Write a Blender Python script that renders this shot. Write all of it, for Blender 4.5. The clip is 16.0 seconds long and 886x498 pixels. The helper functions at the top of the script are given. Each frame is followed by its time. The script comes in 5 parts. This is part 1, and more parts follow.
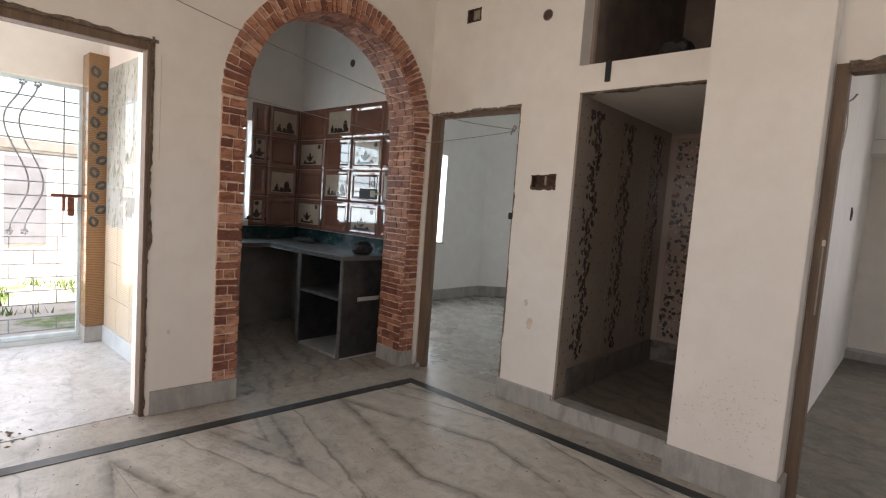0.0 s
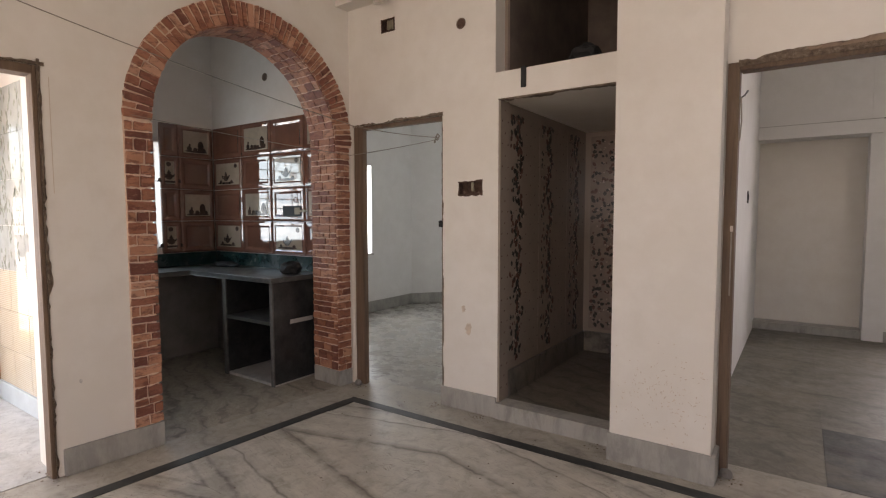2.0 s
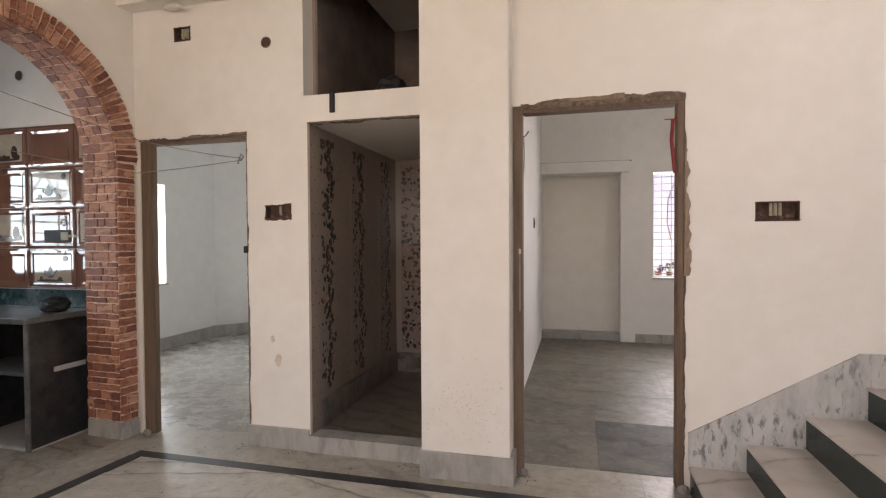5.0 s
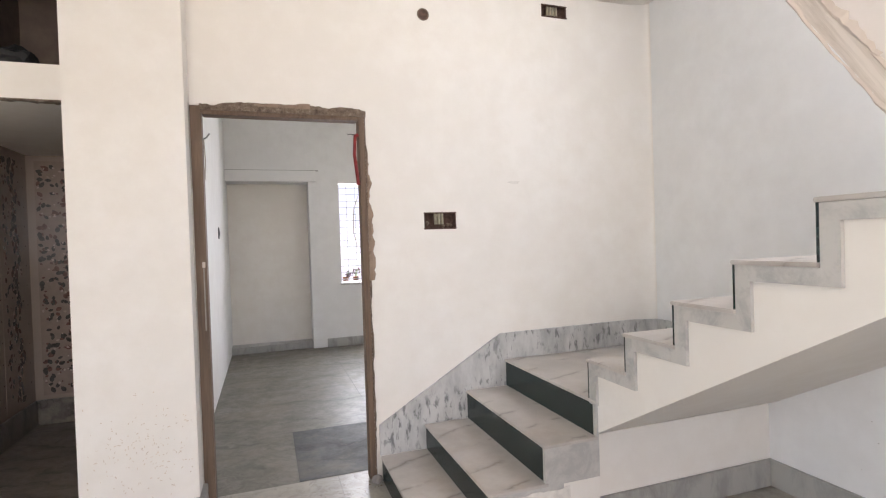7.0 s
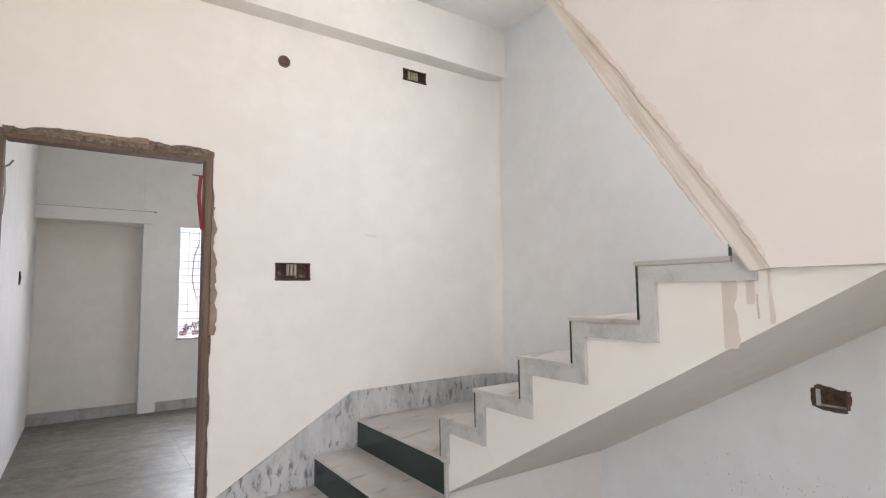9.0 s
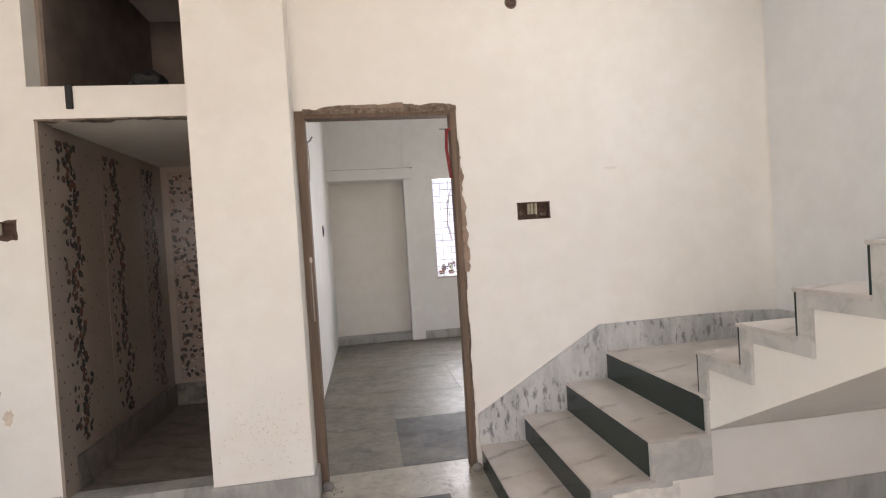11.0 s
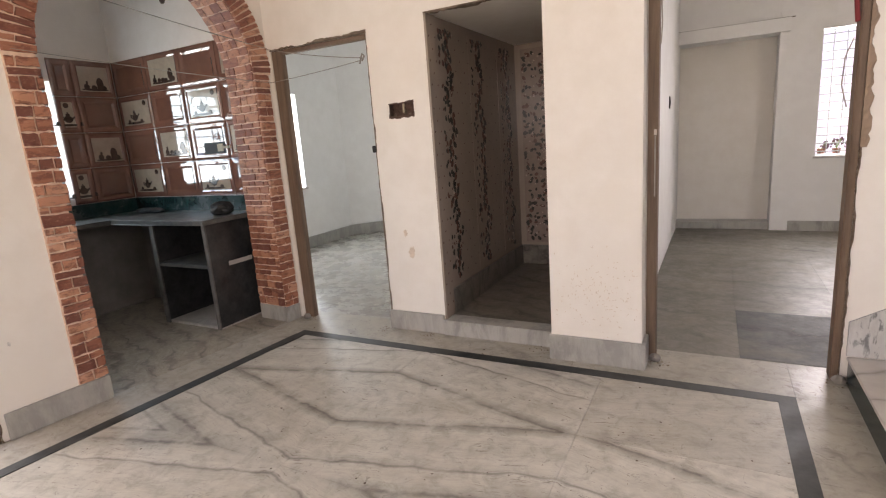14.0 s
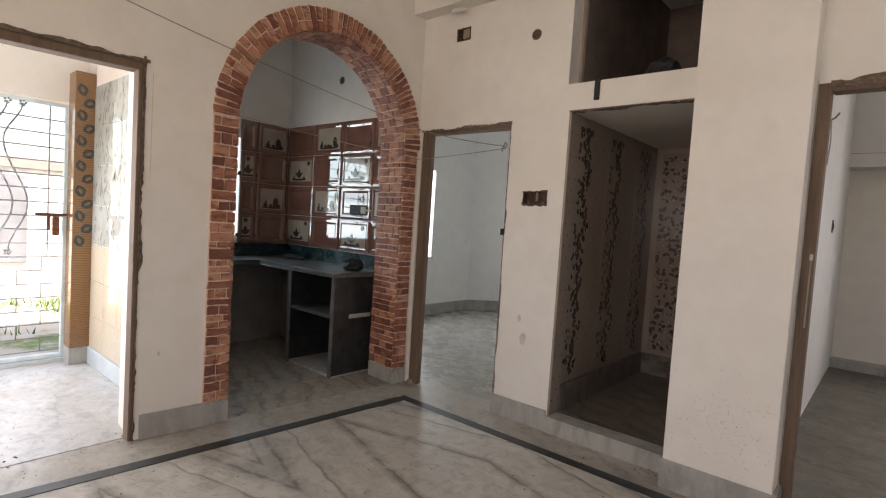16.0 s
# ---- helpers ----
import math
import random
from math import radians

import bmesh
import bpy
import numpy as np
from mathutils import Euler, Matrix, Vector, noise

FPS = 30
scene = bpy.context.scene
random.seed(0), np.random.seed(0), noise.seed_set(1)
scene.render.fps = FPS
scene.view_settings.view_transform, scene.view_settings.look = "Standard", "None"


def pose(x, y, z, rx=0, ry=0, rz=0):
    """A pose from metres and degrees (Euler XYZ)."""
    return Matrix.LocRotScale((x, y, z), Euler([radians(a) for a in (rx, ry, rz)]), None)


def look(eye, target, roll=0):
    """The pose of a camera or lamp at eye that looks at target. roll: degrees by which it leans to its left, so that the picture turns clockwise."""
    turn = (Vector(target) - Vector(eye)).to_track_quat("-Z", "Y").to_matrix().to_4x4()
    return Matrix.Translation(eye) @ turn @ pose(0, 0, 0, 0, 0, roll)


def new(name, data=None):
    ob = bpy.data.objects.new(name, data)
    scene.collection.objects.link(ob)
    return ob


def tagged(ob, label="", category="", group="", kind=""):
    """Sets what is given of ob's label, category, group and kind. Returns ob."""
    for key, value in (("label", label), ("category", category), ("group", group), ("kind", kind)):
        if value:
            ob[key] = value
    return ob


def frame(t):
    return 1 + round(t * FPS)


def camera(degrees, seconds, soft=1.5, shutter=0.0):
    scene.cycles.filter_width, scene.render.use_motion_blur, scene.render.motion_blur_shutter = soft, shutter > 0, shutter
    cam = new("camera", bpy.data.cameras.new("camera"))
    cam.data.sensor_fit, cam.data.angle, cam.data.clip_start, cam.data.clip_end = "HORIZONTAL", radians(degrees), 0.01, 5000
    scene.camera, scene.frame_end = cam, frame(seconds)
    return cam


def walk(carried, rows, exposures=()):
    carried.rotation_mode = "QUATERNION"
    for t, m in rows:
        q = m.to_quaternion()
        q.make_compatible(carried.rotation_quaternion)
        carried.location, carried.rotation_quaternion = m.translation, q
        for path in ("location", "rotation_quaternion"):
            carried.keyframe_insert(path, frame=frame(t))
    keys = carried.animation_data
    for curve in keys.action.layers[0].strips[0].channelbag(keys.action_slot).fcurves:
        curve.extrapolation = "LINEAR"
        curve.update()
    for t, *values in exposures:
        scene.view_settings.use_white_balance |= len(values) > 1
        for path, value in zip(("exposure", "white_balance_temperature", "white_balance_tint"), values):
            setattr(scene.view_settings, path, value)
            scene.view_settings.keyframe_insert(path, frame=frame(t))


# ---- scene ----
cam = camera(81.13, 16.0, soft=1.2)
PATH = [
    (0, (0.266, 0.059, 1.305), (-1.0793, 1.5299, 1.1438), 4.18),
    (0.5, (0.251, 0.067, 1.313), (-0.9755, 1.6382, 1.1523), 3.68),
    (1, (0.243, 0.064, 1.320), (-0.9555, 1.6584, 1.1750), 2.93),
    (1.5, (0.240, 0.054, 1.325), (-0.9746, 1.6360, 1.1825), 2.14),
    (2, (0.224, 0.064, 1.339), (-0.9091, 1.7069, 1.2075), -0.11),
    (2.5, (0.232, 0.078, 1.344), (-0.7163, 1.8347, 1.2234), -2.15),
    (3, (0.238, 0.080, 1.352), (-0.5518, 1.9165, 1.2990), -1.69),
    (3.2, (0.247, 0.073, 1.354), (-0.5080, 1.9252, 1.3434), -1.09),
    (5.3, (0.253, 0.079, 1.343), (-0.1248, 2.0417, 1.2867), -0.64),
    (5.5, (0.264, 0.100, 1.346), (-0.0106, 2.0796, 1.2781), -0.90),
    (6, (0.267, 0.113, 1.338), (0.2685, 2.1119, 1.2671), -1.35),
    (6.5, (0.253, 0.115, 1.339), (0.5925, 2.0853, 1.2901), -1.19),
    (7, (0.243, 0.111, 1.349), (0.8919, 2.0025, 1.3179), -1.89),
    (7.5, (0.274, 0.134, 1.352), (1.2061, 1.9034, 1.3441), -2.79),
    (8, (0.286, 0.145, 1.358), (1.4325, 1.7795, 1.4835), -0.76),
    (8.2, (0.285, 0.148, 1.355), (1.4839, 1.7365, 1.5562), 0.16),
    (10.3, (0.251, 0.116, 1.347), (0.9461, 1.9913, 1.3667), -3.17),
    (10.5, (0.249, 0.116, 1.341), (0.8382, 2.0276, 1.3354), -3.39),
    (11, (0.242, 0.098, 1.336), (0.5375, 2.0761, 1.2976), -3.62),
    (11.5, (0.244, 0.067, 1.344), (0.2407, 2.0672, 1.3212), -3.22),
    (12, (0.250, 0.059, 1.348), (0.0247, 2.0425, 1.2205), -2.50),
    (12.5, (0.243, 0.070, 1.357), (-0.1100, 1.9887, 0.9166), -3.41),
    (13, (0.258, 0.098, 1.324), (-0.2572, 1.9177, 0.6735), -6.90),
    (13.5, (0.247, 0.077, 1.324), (-0.4745, 1.8476, 0.7368), -7.77),
    (14, (0.226, 0.050, 1.310), (-0.6975, 1.7753, 0.8962), -4.22),
    (14.5, (0.221, 0.043, 1.319), (-0.8976, 1.6792, 1.0481), 1.59),
    (15, (0.222, 0.021, 1.317), (-1.0058, 1.5926, 1.1725), 7.62),
    (15.5, (0.233, 0.024, 1.315), (-1.0541, 1.5519, 1.2310), 7.69),
    (16, (0.232, 0.022, 1.327), (-1.0771, 1.5303, 1.2186), 3.70),
]
EXPOSURES = [(0, 1.53, 6950, 20), (1.5, 1.53, 7300, 24), (2.0, 1.53, 7300, 24), (2.5, 2.0, 7250, 23), (3.2, 2.07, 7350, 24), (5.5, 1.94, 7100, 21), (6, 1.95, 6850, 19), (6.5, 2.28, 6600, 18), (7, 2.4, 6450, 17), (8.2, 2.35, 6250, 16), (10.3, 2.22, 6500, 16), (12, 2.27, 7000, 20), (13, 2.22, 7050, 22), (14, 2.27, 7200, 23), (14.6, 1.82, 7300, 24), (15.2, 1.53, 7200, 22), (16, 1.58, 7050, 20)]
walk(cam, [(t, look(e, g, r)) for t, e, g, r in PATH], EXPOSURES)

# ---- light ----
world = bpy.data.worlds.new("sky")
scene.world = world
world.use_nodes = True
wn = world.node_tree.nodes
sky = wn.new("ShaderNodeTexSky")
sky.sky_type, sky.sun_disc = "NISHITA", False
sky.sun_elevation, sky.sun_rotation = radians(60), radians(90)
sky.air_density, sky.dust_density = 1.2, 2.5
world.node_tree.links.new(sky.outputs["Color"], wn["Background"].inputs["Color"])
wn["Background"].inputs["Strength"].default_value = 0.15

sun_data = bpy.data.lights.new("sun", "SUN")
sun_data.energy, sun_data.angle, sun_data.color = 5.0, radians(0.5), (1.0, 0.95, 0.86)
sun = new("sun", sun_data)
sun.matrix_world = look((6.2, 0.0, 11), (0, 0, 0))


def opening_light(name, at, to, w, h, watts, color):
    """Area lamp that stands for sky light in an opening; some openings are assumed."""
    d = bpy.data.lights.new(name, "AREA")
    d.shape, d.size, d.size_y, d.energy, d.color = "RECTANGLE", w, h, watts, color
    ob = new(name, d)
    ob.matrix_world = look(at, to)
    return ob


opening_light("daylight_fill_south", (0.55, -2.55, 1.80), (0.55, 0, 1.6), 1.8, 1.2, 7.1, (0.98, 0.96, 1.0))
# warm fill for the left walls; its window is added out of view
opening_light("daylight_fill_south", (-1.1, -2.55, 1.80), (-1.3, 0, 1.6), 1.3, 1.2, 10.3, (1.0, 0.91, 0.81))
opening_light("daylight_stairwell", (2.78, 0.95, 2.45), (1.9, 1.9, 2.0), 1.0, 0.9, 5, (0.82, 0.90, 1.0))
opening_light("daylight_fill_porch", (-4.70, 0.2, 1.3), (-3.3, 0.1, 0.6), 1.6, 1.6, 16, (0.86, 0.94, 1.0))
# added fill through an unseen side opening, to brighten the porch
opening_light("daylight_fill_porch", (-3.9, -1.22, 1.3), (-4.1, 1.0, 1.4), 1.4, 1.5, 9, (0.90, 0.95, 1.0))
opening_light("daylight_kitchen", (-4.80, 2.11, 1.51), (-3.6, 2.11, 1.85), 0.76, 0.96, 4.6, (0.60, 0.86, 1.0))
opening_light("daylight_bedroom", (-4.79, 4.85, 1.4), (-3, 4.8, 1.2), 1.0, 1.15, 12.5, (0.80, 0.95, 1.0))
opening_light("daylight_bedroom", (1.60, 7.29, 1.5), (1.5, 5, 1.3), 0.7, 1.15, 15, (0.94, 0.97, 1.0))

# ---- materials ----


class Nodes:
    """A small builder for node materials."""

    def __init__(self, name):
        self.mat = bpy.data.materials.new(name)
        self.mat.use_nodes = True
        self.nt = self.mat.node_tree
        self.bsdf = self.nt.nodes["Principled BSDF"]

    def add(self, kind, inputs=None, **props):
        n = self.nt.nodes.new(kind)
        for k, v in props.items():
            setattr(n, k, v)
        for k, v in (inputs or {}).items():
            self.put(n, k, v)
        return n

    def put(self, n, k, v):
        if isinstance(v, bpy.types.NodeSocket):
            self.nt.links.new(v, n.inputs[k])
        else:
            n.inputs[k].default_value = v

    def position(self):
        return self.add("ShaderNodeNewGeometry").outputs["Position"]

    def local(self):
        return self.add("ShaderNodeTexCoord").outputs["Object"]

    def noise(self, vec, scale, detail=4.0, rough=0.55, distortion=0.0, out="Fac"):
        return self.add("ShaderNodeTexNoise", {"Vector": vec, "Scale": scale, "Detail": detail, "Roughness": rough, "Distortion": distortion}).outputs[out]

    def ramp(self, fac, stops):
        n = self.add("ShaderNodeValToRGB", {"Fac": fac})
        els = n.color_ramp.elements
        while len(els) < len(stops):
            els.new(0.5)
        for e, (p, c) in zip(els, stops):
            e.position = p
            e.color = (*c, 1) if len(c) == 3 else c
        return n.outputs["Color"]

    def mix(self, fac, a, b, mode="MIX"):
        n = self.add("ShaderNodeMix", data_type="RGBA", blend_type=mode)
        for i, v in ((0, fac), (6, a), (7, b)):
            if isinstance(v, bpy.types.NodeSocket):
                self.nt.links.new(v, n.inputs[i])
            else:
                n.inputs[i].default_value = (*v, 1) if isinstance(v, tuple) and len(v) == 3 else v
        return n.outputs[2]

    def math(self, op, a, b=0.0, c=0.0):
        return self.add("ShaderNodeMath", {0: a, 1: b, 2: c}, operation=op).outputs[0]

    def xyz(self, vec):
        n = self.add("ShaderNodeSeparateXYZ", {0: vec})
        return n.outputs[0], n.outputs[1], n.outputs[2]

    def random(self):
        return self.add("ShaderNodeObjectInfo").outputs["Random"]

    def bump(self, height, strength, distance=0.01):
        n = self.add("ShaderNodeBump", {"Height": height, "Strength": strength, "Distance": distance})
        self.put(self.bsdf, "Normal", n.outputs[0])

    def done(self, color, rough=0.6, metal=0.0, spec=None):
        if isinstance(color, tuple):
            color = (*color, 1)
        self.put(self.bsdf, "Base Color", color)
        self.put(self.bsdf, "Roughness", rough)
        self.put(self.bsdf, "Metallic", metal)
        if spec is not None:
            self.put(self.bsdf, "Specular IOR Level", spec)
        return self.mat


def painted(name, base, dirt, rough=0.75):
    n = Nodes(name)
    p = n.position()
    big = n.noise(p, 0.9, 5)
    mid = n.noise(p, 6.0, 6, 0.65)
    fine = n.noise(p, 90.0, 3)
    stain = n.ramp(n.math("MULTIPLY", big, mid), [(0.18, dirt), (0.34, base), (1.0, base)])
    n.bump(n.math("ADD", n.math("MULTIPLY", mid, 0.7), n.math("MULTIPLY", fine, 0.25)), 0.07, 0.006)
    return n.done(n.mix(0.55, base, stain), rough)


WALL = painted("wall_paint", (0.80, 0.762, 0.705), (0.72, 0.67, 0.60))
WALL_COOL = painted("bedroom_paint", (0.79, 0.785, 0.77), (0.70, 0.69, 0.67))
# warmer than the other walls to take in light bounced off the tiles
WALL_KITCHEN = painted("kitchen_bounce_tint", (0.76, 0.69, 0.64), (0.66, 0.58, 0.52))
WALL_PINK = painted("pinkish_paint", (0.80, 0.745, 0.70), (0.72, 0.65, 0.60))
CEIL = painted("ceiling_paint", (0.82, 0.80, 0.77), (0.76, 0.73, 0.69))
PLASTER = painted("bare_plaster", (0.70, 0.62, 0.55), (0.50, 0.42, 0.35), 0.9)


def mortar():
    n = Nodes("broken_mortar")
    p = n.position()
    c = n.ramp(n.noise(p, 35, 6, 0.7), [(0.3, (0.085, 0.055, 0.038)), (0.55, (0.22, 0.165, 0.12)), (0.8, (0.42, 0.35, 0.28))])
    n.bump(n.noise(p, 60, 5, 0.7), 0.9, 0.02)
    return n.done(c, 0.95)


MORTAR = mortar()
EARTH = painted("brown_render", (0.34, 0.25, 0.18), (0.20, 0.14, 0.10), 0.95)


def floor_marble(name, matched, pale=(0.65, 0.625, 0.57), dull=(0.455, 0.432, 0.38), depth=1.0, fine=0.30, waves=7.5, gloss=0.34):
    """White-grey marble. matched: book-matched slabs, mirrored at every joint."""
    n = Nodes(name)
    p = n.position()
    x, y, z = n.xyz(p)
    white = (1.0, 1.0, 1.0)
    if matched:
        px = n.math("PINGPONG", n.math("ADD", x, 1.38), 1.10)
        py = n.math("PINGPONG", n.math("SUBTRACT", y, 2.10), 0.66)
        flat = n.add("ShaderNodeCombineXYZ", {0: px, 1: py, 2: 0.0}).outputs[0]
        f = n.math("MULTIPLY_ADD", px, 0.27, py)
        f = n.math("ADD", f, n.math("MULTIPLY_ADD", n.noise(flat, 2.2, 4, 0.6), 0.09, -0.045))
        f = n.math("ADD", f, n.math("MULTIPLY_ADD", n.noise(flat, 9.0, 5, 0.65), 0.040, -0.020))
        vein = n.ramp(f, [(0.0, white), (0.14, (0.90, 0.89, 0.87)), (0.225, white), (0.262, (0.70, 0.68, 0.65)), (0.275, (0.23, 0.22, 0.20)), (0.286, (0.50, 0.48, 0.45)), (0.335, white), (0.46, (0.90, 0.89, 0.87)),
                          (0.53, white), (0.596, (0.82, 0.81, 0.80)), (0.606, (0.30, 0.29, 0.28)), (0.622, white), (0.70, (0.90, 0.90, 0.90)), (0.75, (0.66, 0.66, 0.66)), (0.770, (0.24, 0.24, 0.24)), (0.786, (0.60, 0.60, 0.60)), (0.855, (0.66, 0.66, 0.66)), (0.872, (0.25, 0.25, 0.25)), (0.90, white)])
        patchy = n.ramp(n.noise(flat, 4.2, 5, 0.6), [(0.33, (0.10, 0.10, 0.10)), (0.50, (1, 1, 1))])
        grain = n.add("ShaderNodeCombineXYZ", {0: n.math("MULTIPLY", px, 2.2), 1: n.math("MULTIPLY", f, 26.0), 2: 0.0}).outputs[0]
    else:
        f = n.math("MULTIPLY_ADD", x, 0.35, y)
        f = n.math("ADD", f, n.math("MULTIPLY", n.noise(p, 1.6, 4, 0.6), 0.7))
        f = n.math("ADD", f, n.math("MULTIPLY", n.noise(p, 7.0, 5, 0.65), 0.14))
        s = n.math("ABSOLUTE", n.math("SINE", n.math("MULTIPLY", f, waves)))
        banded = waves > 10
        vein = n.ramp(s, [(0.0, (0.34, 0.34, 0.34) if banded else (0.45, 0.45, 0.45)), (0.2 if banded else 0.08, (0.62, 0.62, 0.62)), (0.55 if banded else 0.30, (0.95, 0.95, 0.95)), (1.0, white)])
        patchy = n.ramp(n.noise(p, 2.4, 3), [(0.32 if banded else 0.40, (0.1, 0.1, 0.1)), (0.54 if banded else 0.62, (0.95, 0.95, 0.95))])
        grain = n.add("ShaderNodeCombineXYZ", {0: n.math("MULTIPLY", x, 2.0), 1: n.math("MULTIPLY", f, 14.0), 2: 0.0}).outputs[0]
    base = n.mix(n.noise(p, 0.8, 4), dull, pale)
    base = n.mix(n.math("MULTIPLY", n.random(), 0.3), base, tuple(v * 0.75 for v in dull))
    c = n.mix(n.math("MULTIPLY", patchy, depth), base, n.mix(1.0, base, vein, "MULTIPLY"))
    streak = n.ramp(n.noise(grain, 3.0, 5, 0.6), [(0.36, (0.66, 0.66, 0.66)), (0.56, white)])
    c = n.mix(fine, c, n.mix(1.0, c, streak, "MULTIPLY"))
    mottle = n.ramp(n.noise(p, 11.0, 8, 0.72, 0.6), [(0.36, (0.68, 0.67, 0.64)), (0.50, (1.0, 1.0, 1.0)), (0.68, (1.16, 1.15, 1.12))])
    c = n.mix(0.8, c, n.mix(1.0, c, mottle, "MULTIPLY"))
    dust = n.ramp(n.noise(p, 5.0, 8, 0.75), [(0.40, (0, 0, 0)), (0.75, (1, 1, 1))])
    c = n.mix(n.math("MULTIPLY", dust, 0.5), c, tuple(v * 0.92 for v in dull))
    wisp = n.math("ABSOLUTE", n.math("SUBTRACT", n.noise(p, 6.5, 3, 0.5, 2.2), 0.5))
    where = n.ramp(n.noise(p, 13.0, 3, 0.6), [(0.56, (0, 0, 0)), (0.64, (1, 1, 1))])
    wisp = n.math("MULTIPLY", n.ramp(wisp, [(0.0, (1, 1, 1)), (0.018, (0, 0, 0))]), where)
    c = n.mix(n.math("MULTIPLY", wisp, 0.6), c, (0.15, 0.135, 0.12))
    soil = n.ramp(n.noise(p, 1.7, 5, 0.7), [(0.50, (0, 0, 0)), (0.72, (1, 1, 1))])
    c = n.mix(n.math("MULTIPLY", soil, 0.5), c, (0.29, 0.25, 0.195))
    scuff = n.ramp(n.math("MULTIPLY_ADD", n.noise(grain, 4.5, 6, 0.7, 1.2), 0.75, n.math("MULTIPLY", n.noise(p, 2.6, 2), 0.25)), [(0.375, (1, 1, 1)), (0.405, (0, 0, 0))])
    c = n.mix(n.math("MULTIPLY", scuff, 0.75), c, (0.16, 0.13, 0.11))
    n.bump(n.noise(p, 40, 4), 0.05, 0.004)
    return n.done(c, n.math("MULTIPLY_ADD", dust, 0.25, gloss), 0.0, 0.35)


MARBLE = floor_marble("book_matched_marble", True)
MARBLE_FAINT = floor_marble("faintly_veined_marble", True, (0.54, 0.515, 0.46), (0.40, 0.375, 0.325), 0.22)
MARBLE_PLAIN = floor_marble("plain_marble", False, (0.50, 0.47, 0.41), (0.35, 0.325, 0.28), 0.7)
MARBLE_BED = floor_marble("glossy_bedroom_marble", False, (0.48, 0.46, 0.425), (0.34, 0.328, 0.30), 0.65, 0.5, 9.0, 0.2)
MARBLE_KITCHEN = floor_marble("wavy_kitchen_marble", False, (0.46, 0.415, 0.345), (0.31, 0.275, 0.225), 1.0, 0.7, 17.0)
MARBLE_BATH = floor_marble("streaked_bath_marble", False, (0.25, 0.225, 0.19), (0.155, 0.136, 0.114), 1.0, 0.9, 15.0)
MARBLE_GREY = floor_marble("grey_marble", False, (0.315, 0.295, 0.252), (0.135, 0.127, 0.108), 1.0, 0.75, 6.5, 0.40)
MARBLE_PORCH = floor_marble("pale_porch_marble", False, (0.56, 0.56, 0.55), (0.45, 0.45, 0.44), 0.6)
MARBLE_DARK = floor_marble("dark_grey_marble", False, (0.125, 0.128, 0.127), (0.080, 0.083, 0.081), 1.0, 0.8, 8.0, 0.55)


def streaked(name, base, streak, across, rough=0.3, amount=0.8, turn=0.0):
    """Stone with fine streaks; across: stretch of the grain along x, y and z."""
    n = Nodes(name)
    p = n.position()
    p2 = n.add("ShaderNodeMapping", {"Vector": p, "Rotation": (turn, 0.0, 0.0)}).outputs[0]
    m = n.add("ShaderNodeMapping", {"Vector": p2, "Scale": across}).outputs[0]
    s = n.ramp(n.noise(m, 9.0, 6, 0.7, 0.4), [(0.38, streak), (0.56, base)])
    cloud = n.noise(p, 2.0, 4)
    c = n.mix(n.math("MINIMUM", n.math("MULTIPLY", cloud, amount * 1.7), 1.0), base, s)
    n.bump(n.noise(p, 50, 3), 0.05, 0.003)
    return n.done(c, rough, 0.0, 0.45)


SKIRT = streaked("skirting_marble", (0.40, 0.39, 0.36), (0.24, 0.235, 0.22), (1, 1, 0.35), 0.4)


def blotched(name, base, dark):
    """White marble with dark upright blotches that come in clusters."""
    n = Nodes(name)
    p = n.position()
    m = n.add("ShaderNodeMapping", {"Vector": p, "Scale": (1.5, 1.5, 0.55)}).outputs[0]
    spots = n.ramp(n.noise(m, 22.0, 5, 0.65, 0.4), [(0.53, (0, 0, 0)), (0.62, (1, 1, 1))])
    where = n.ramp(n.noise(p, 3.2, 3), [(0.44, (0, 0, 0)), (0.56, (1, 1, 1))])
    veil = n.ramp(n.noise(m, 7.0, 5, 0.6), [(0.35, tuple(v * 0.66 for v in base)), (0.62, base)])
    c = n.mix(n.math("MULTIPLY", n.math("MULTIPLY", spots, where), 0.85), veil, dark)
    n.bump(n.noise(p, 50, 3), 0.05, 0.003)
    return n.done(c, 0.4, 0.0, 0.45)


SKIRT_STAIR = blotched("stair_skirting_marble", (0.53, 0.52, 0.50), (0.13, 0.132, 0.13))


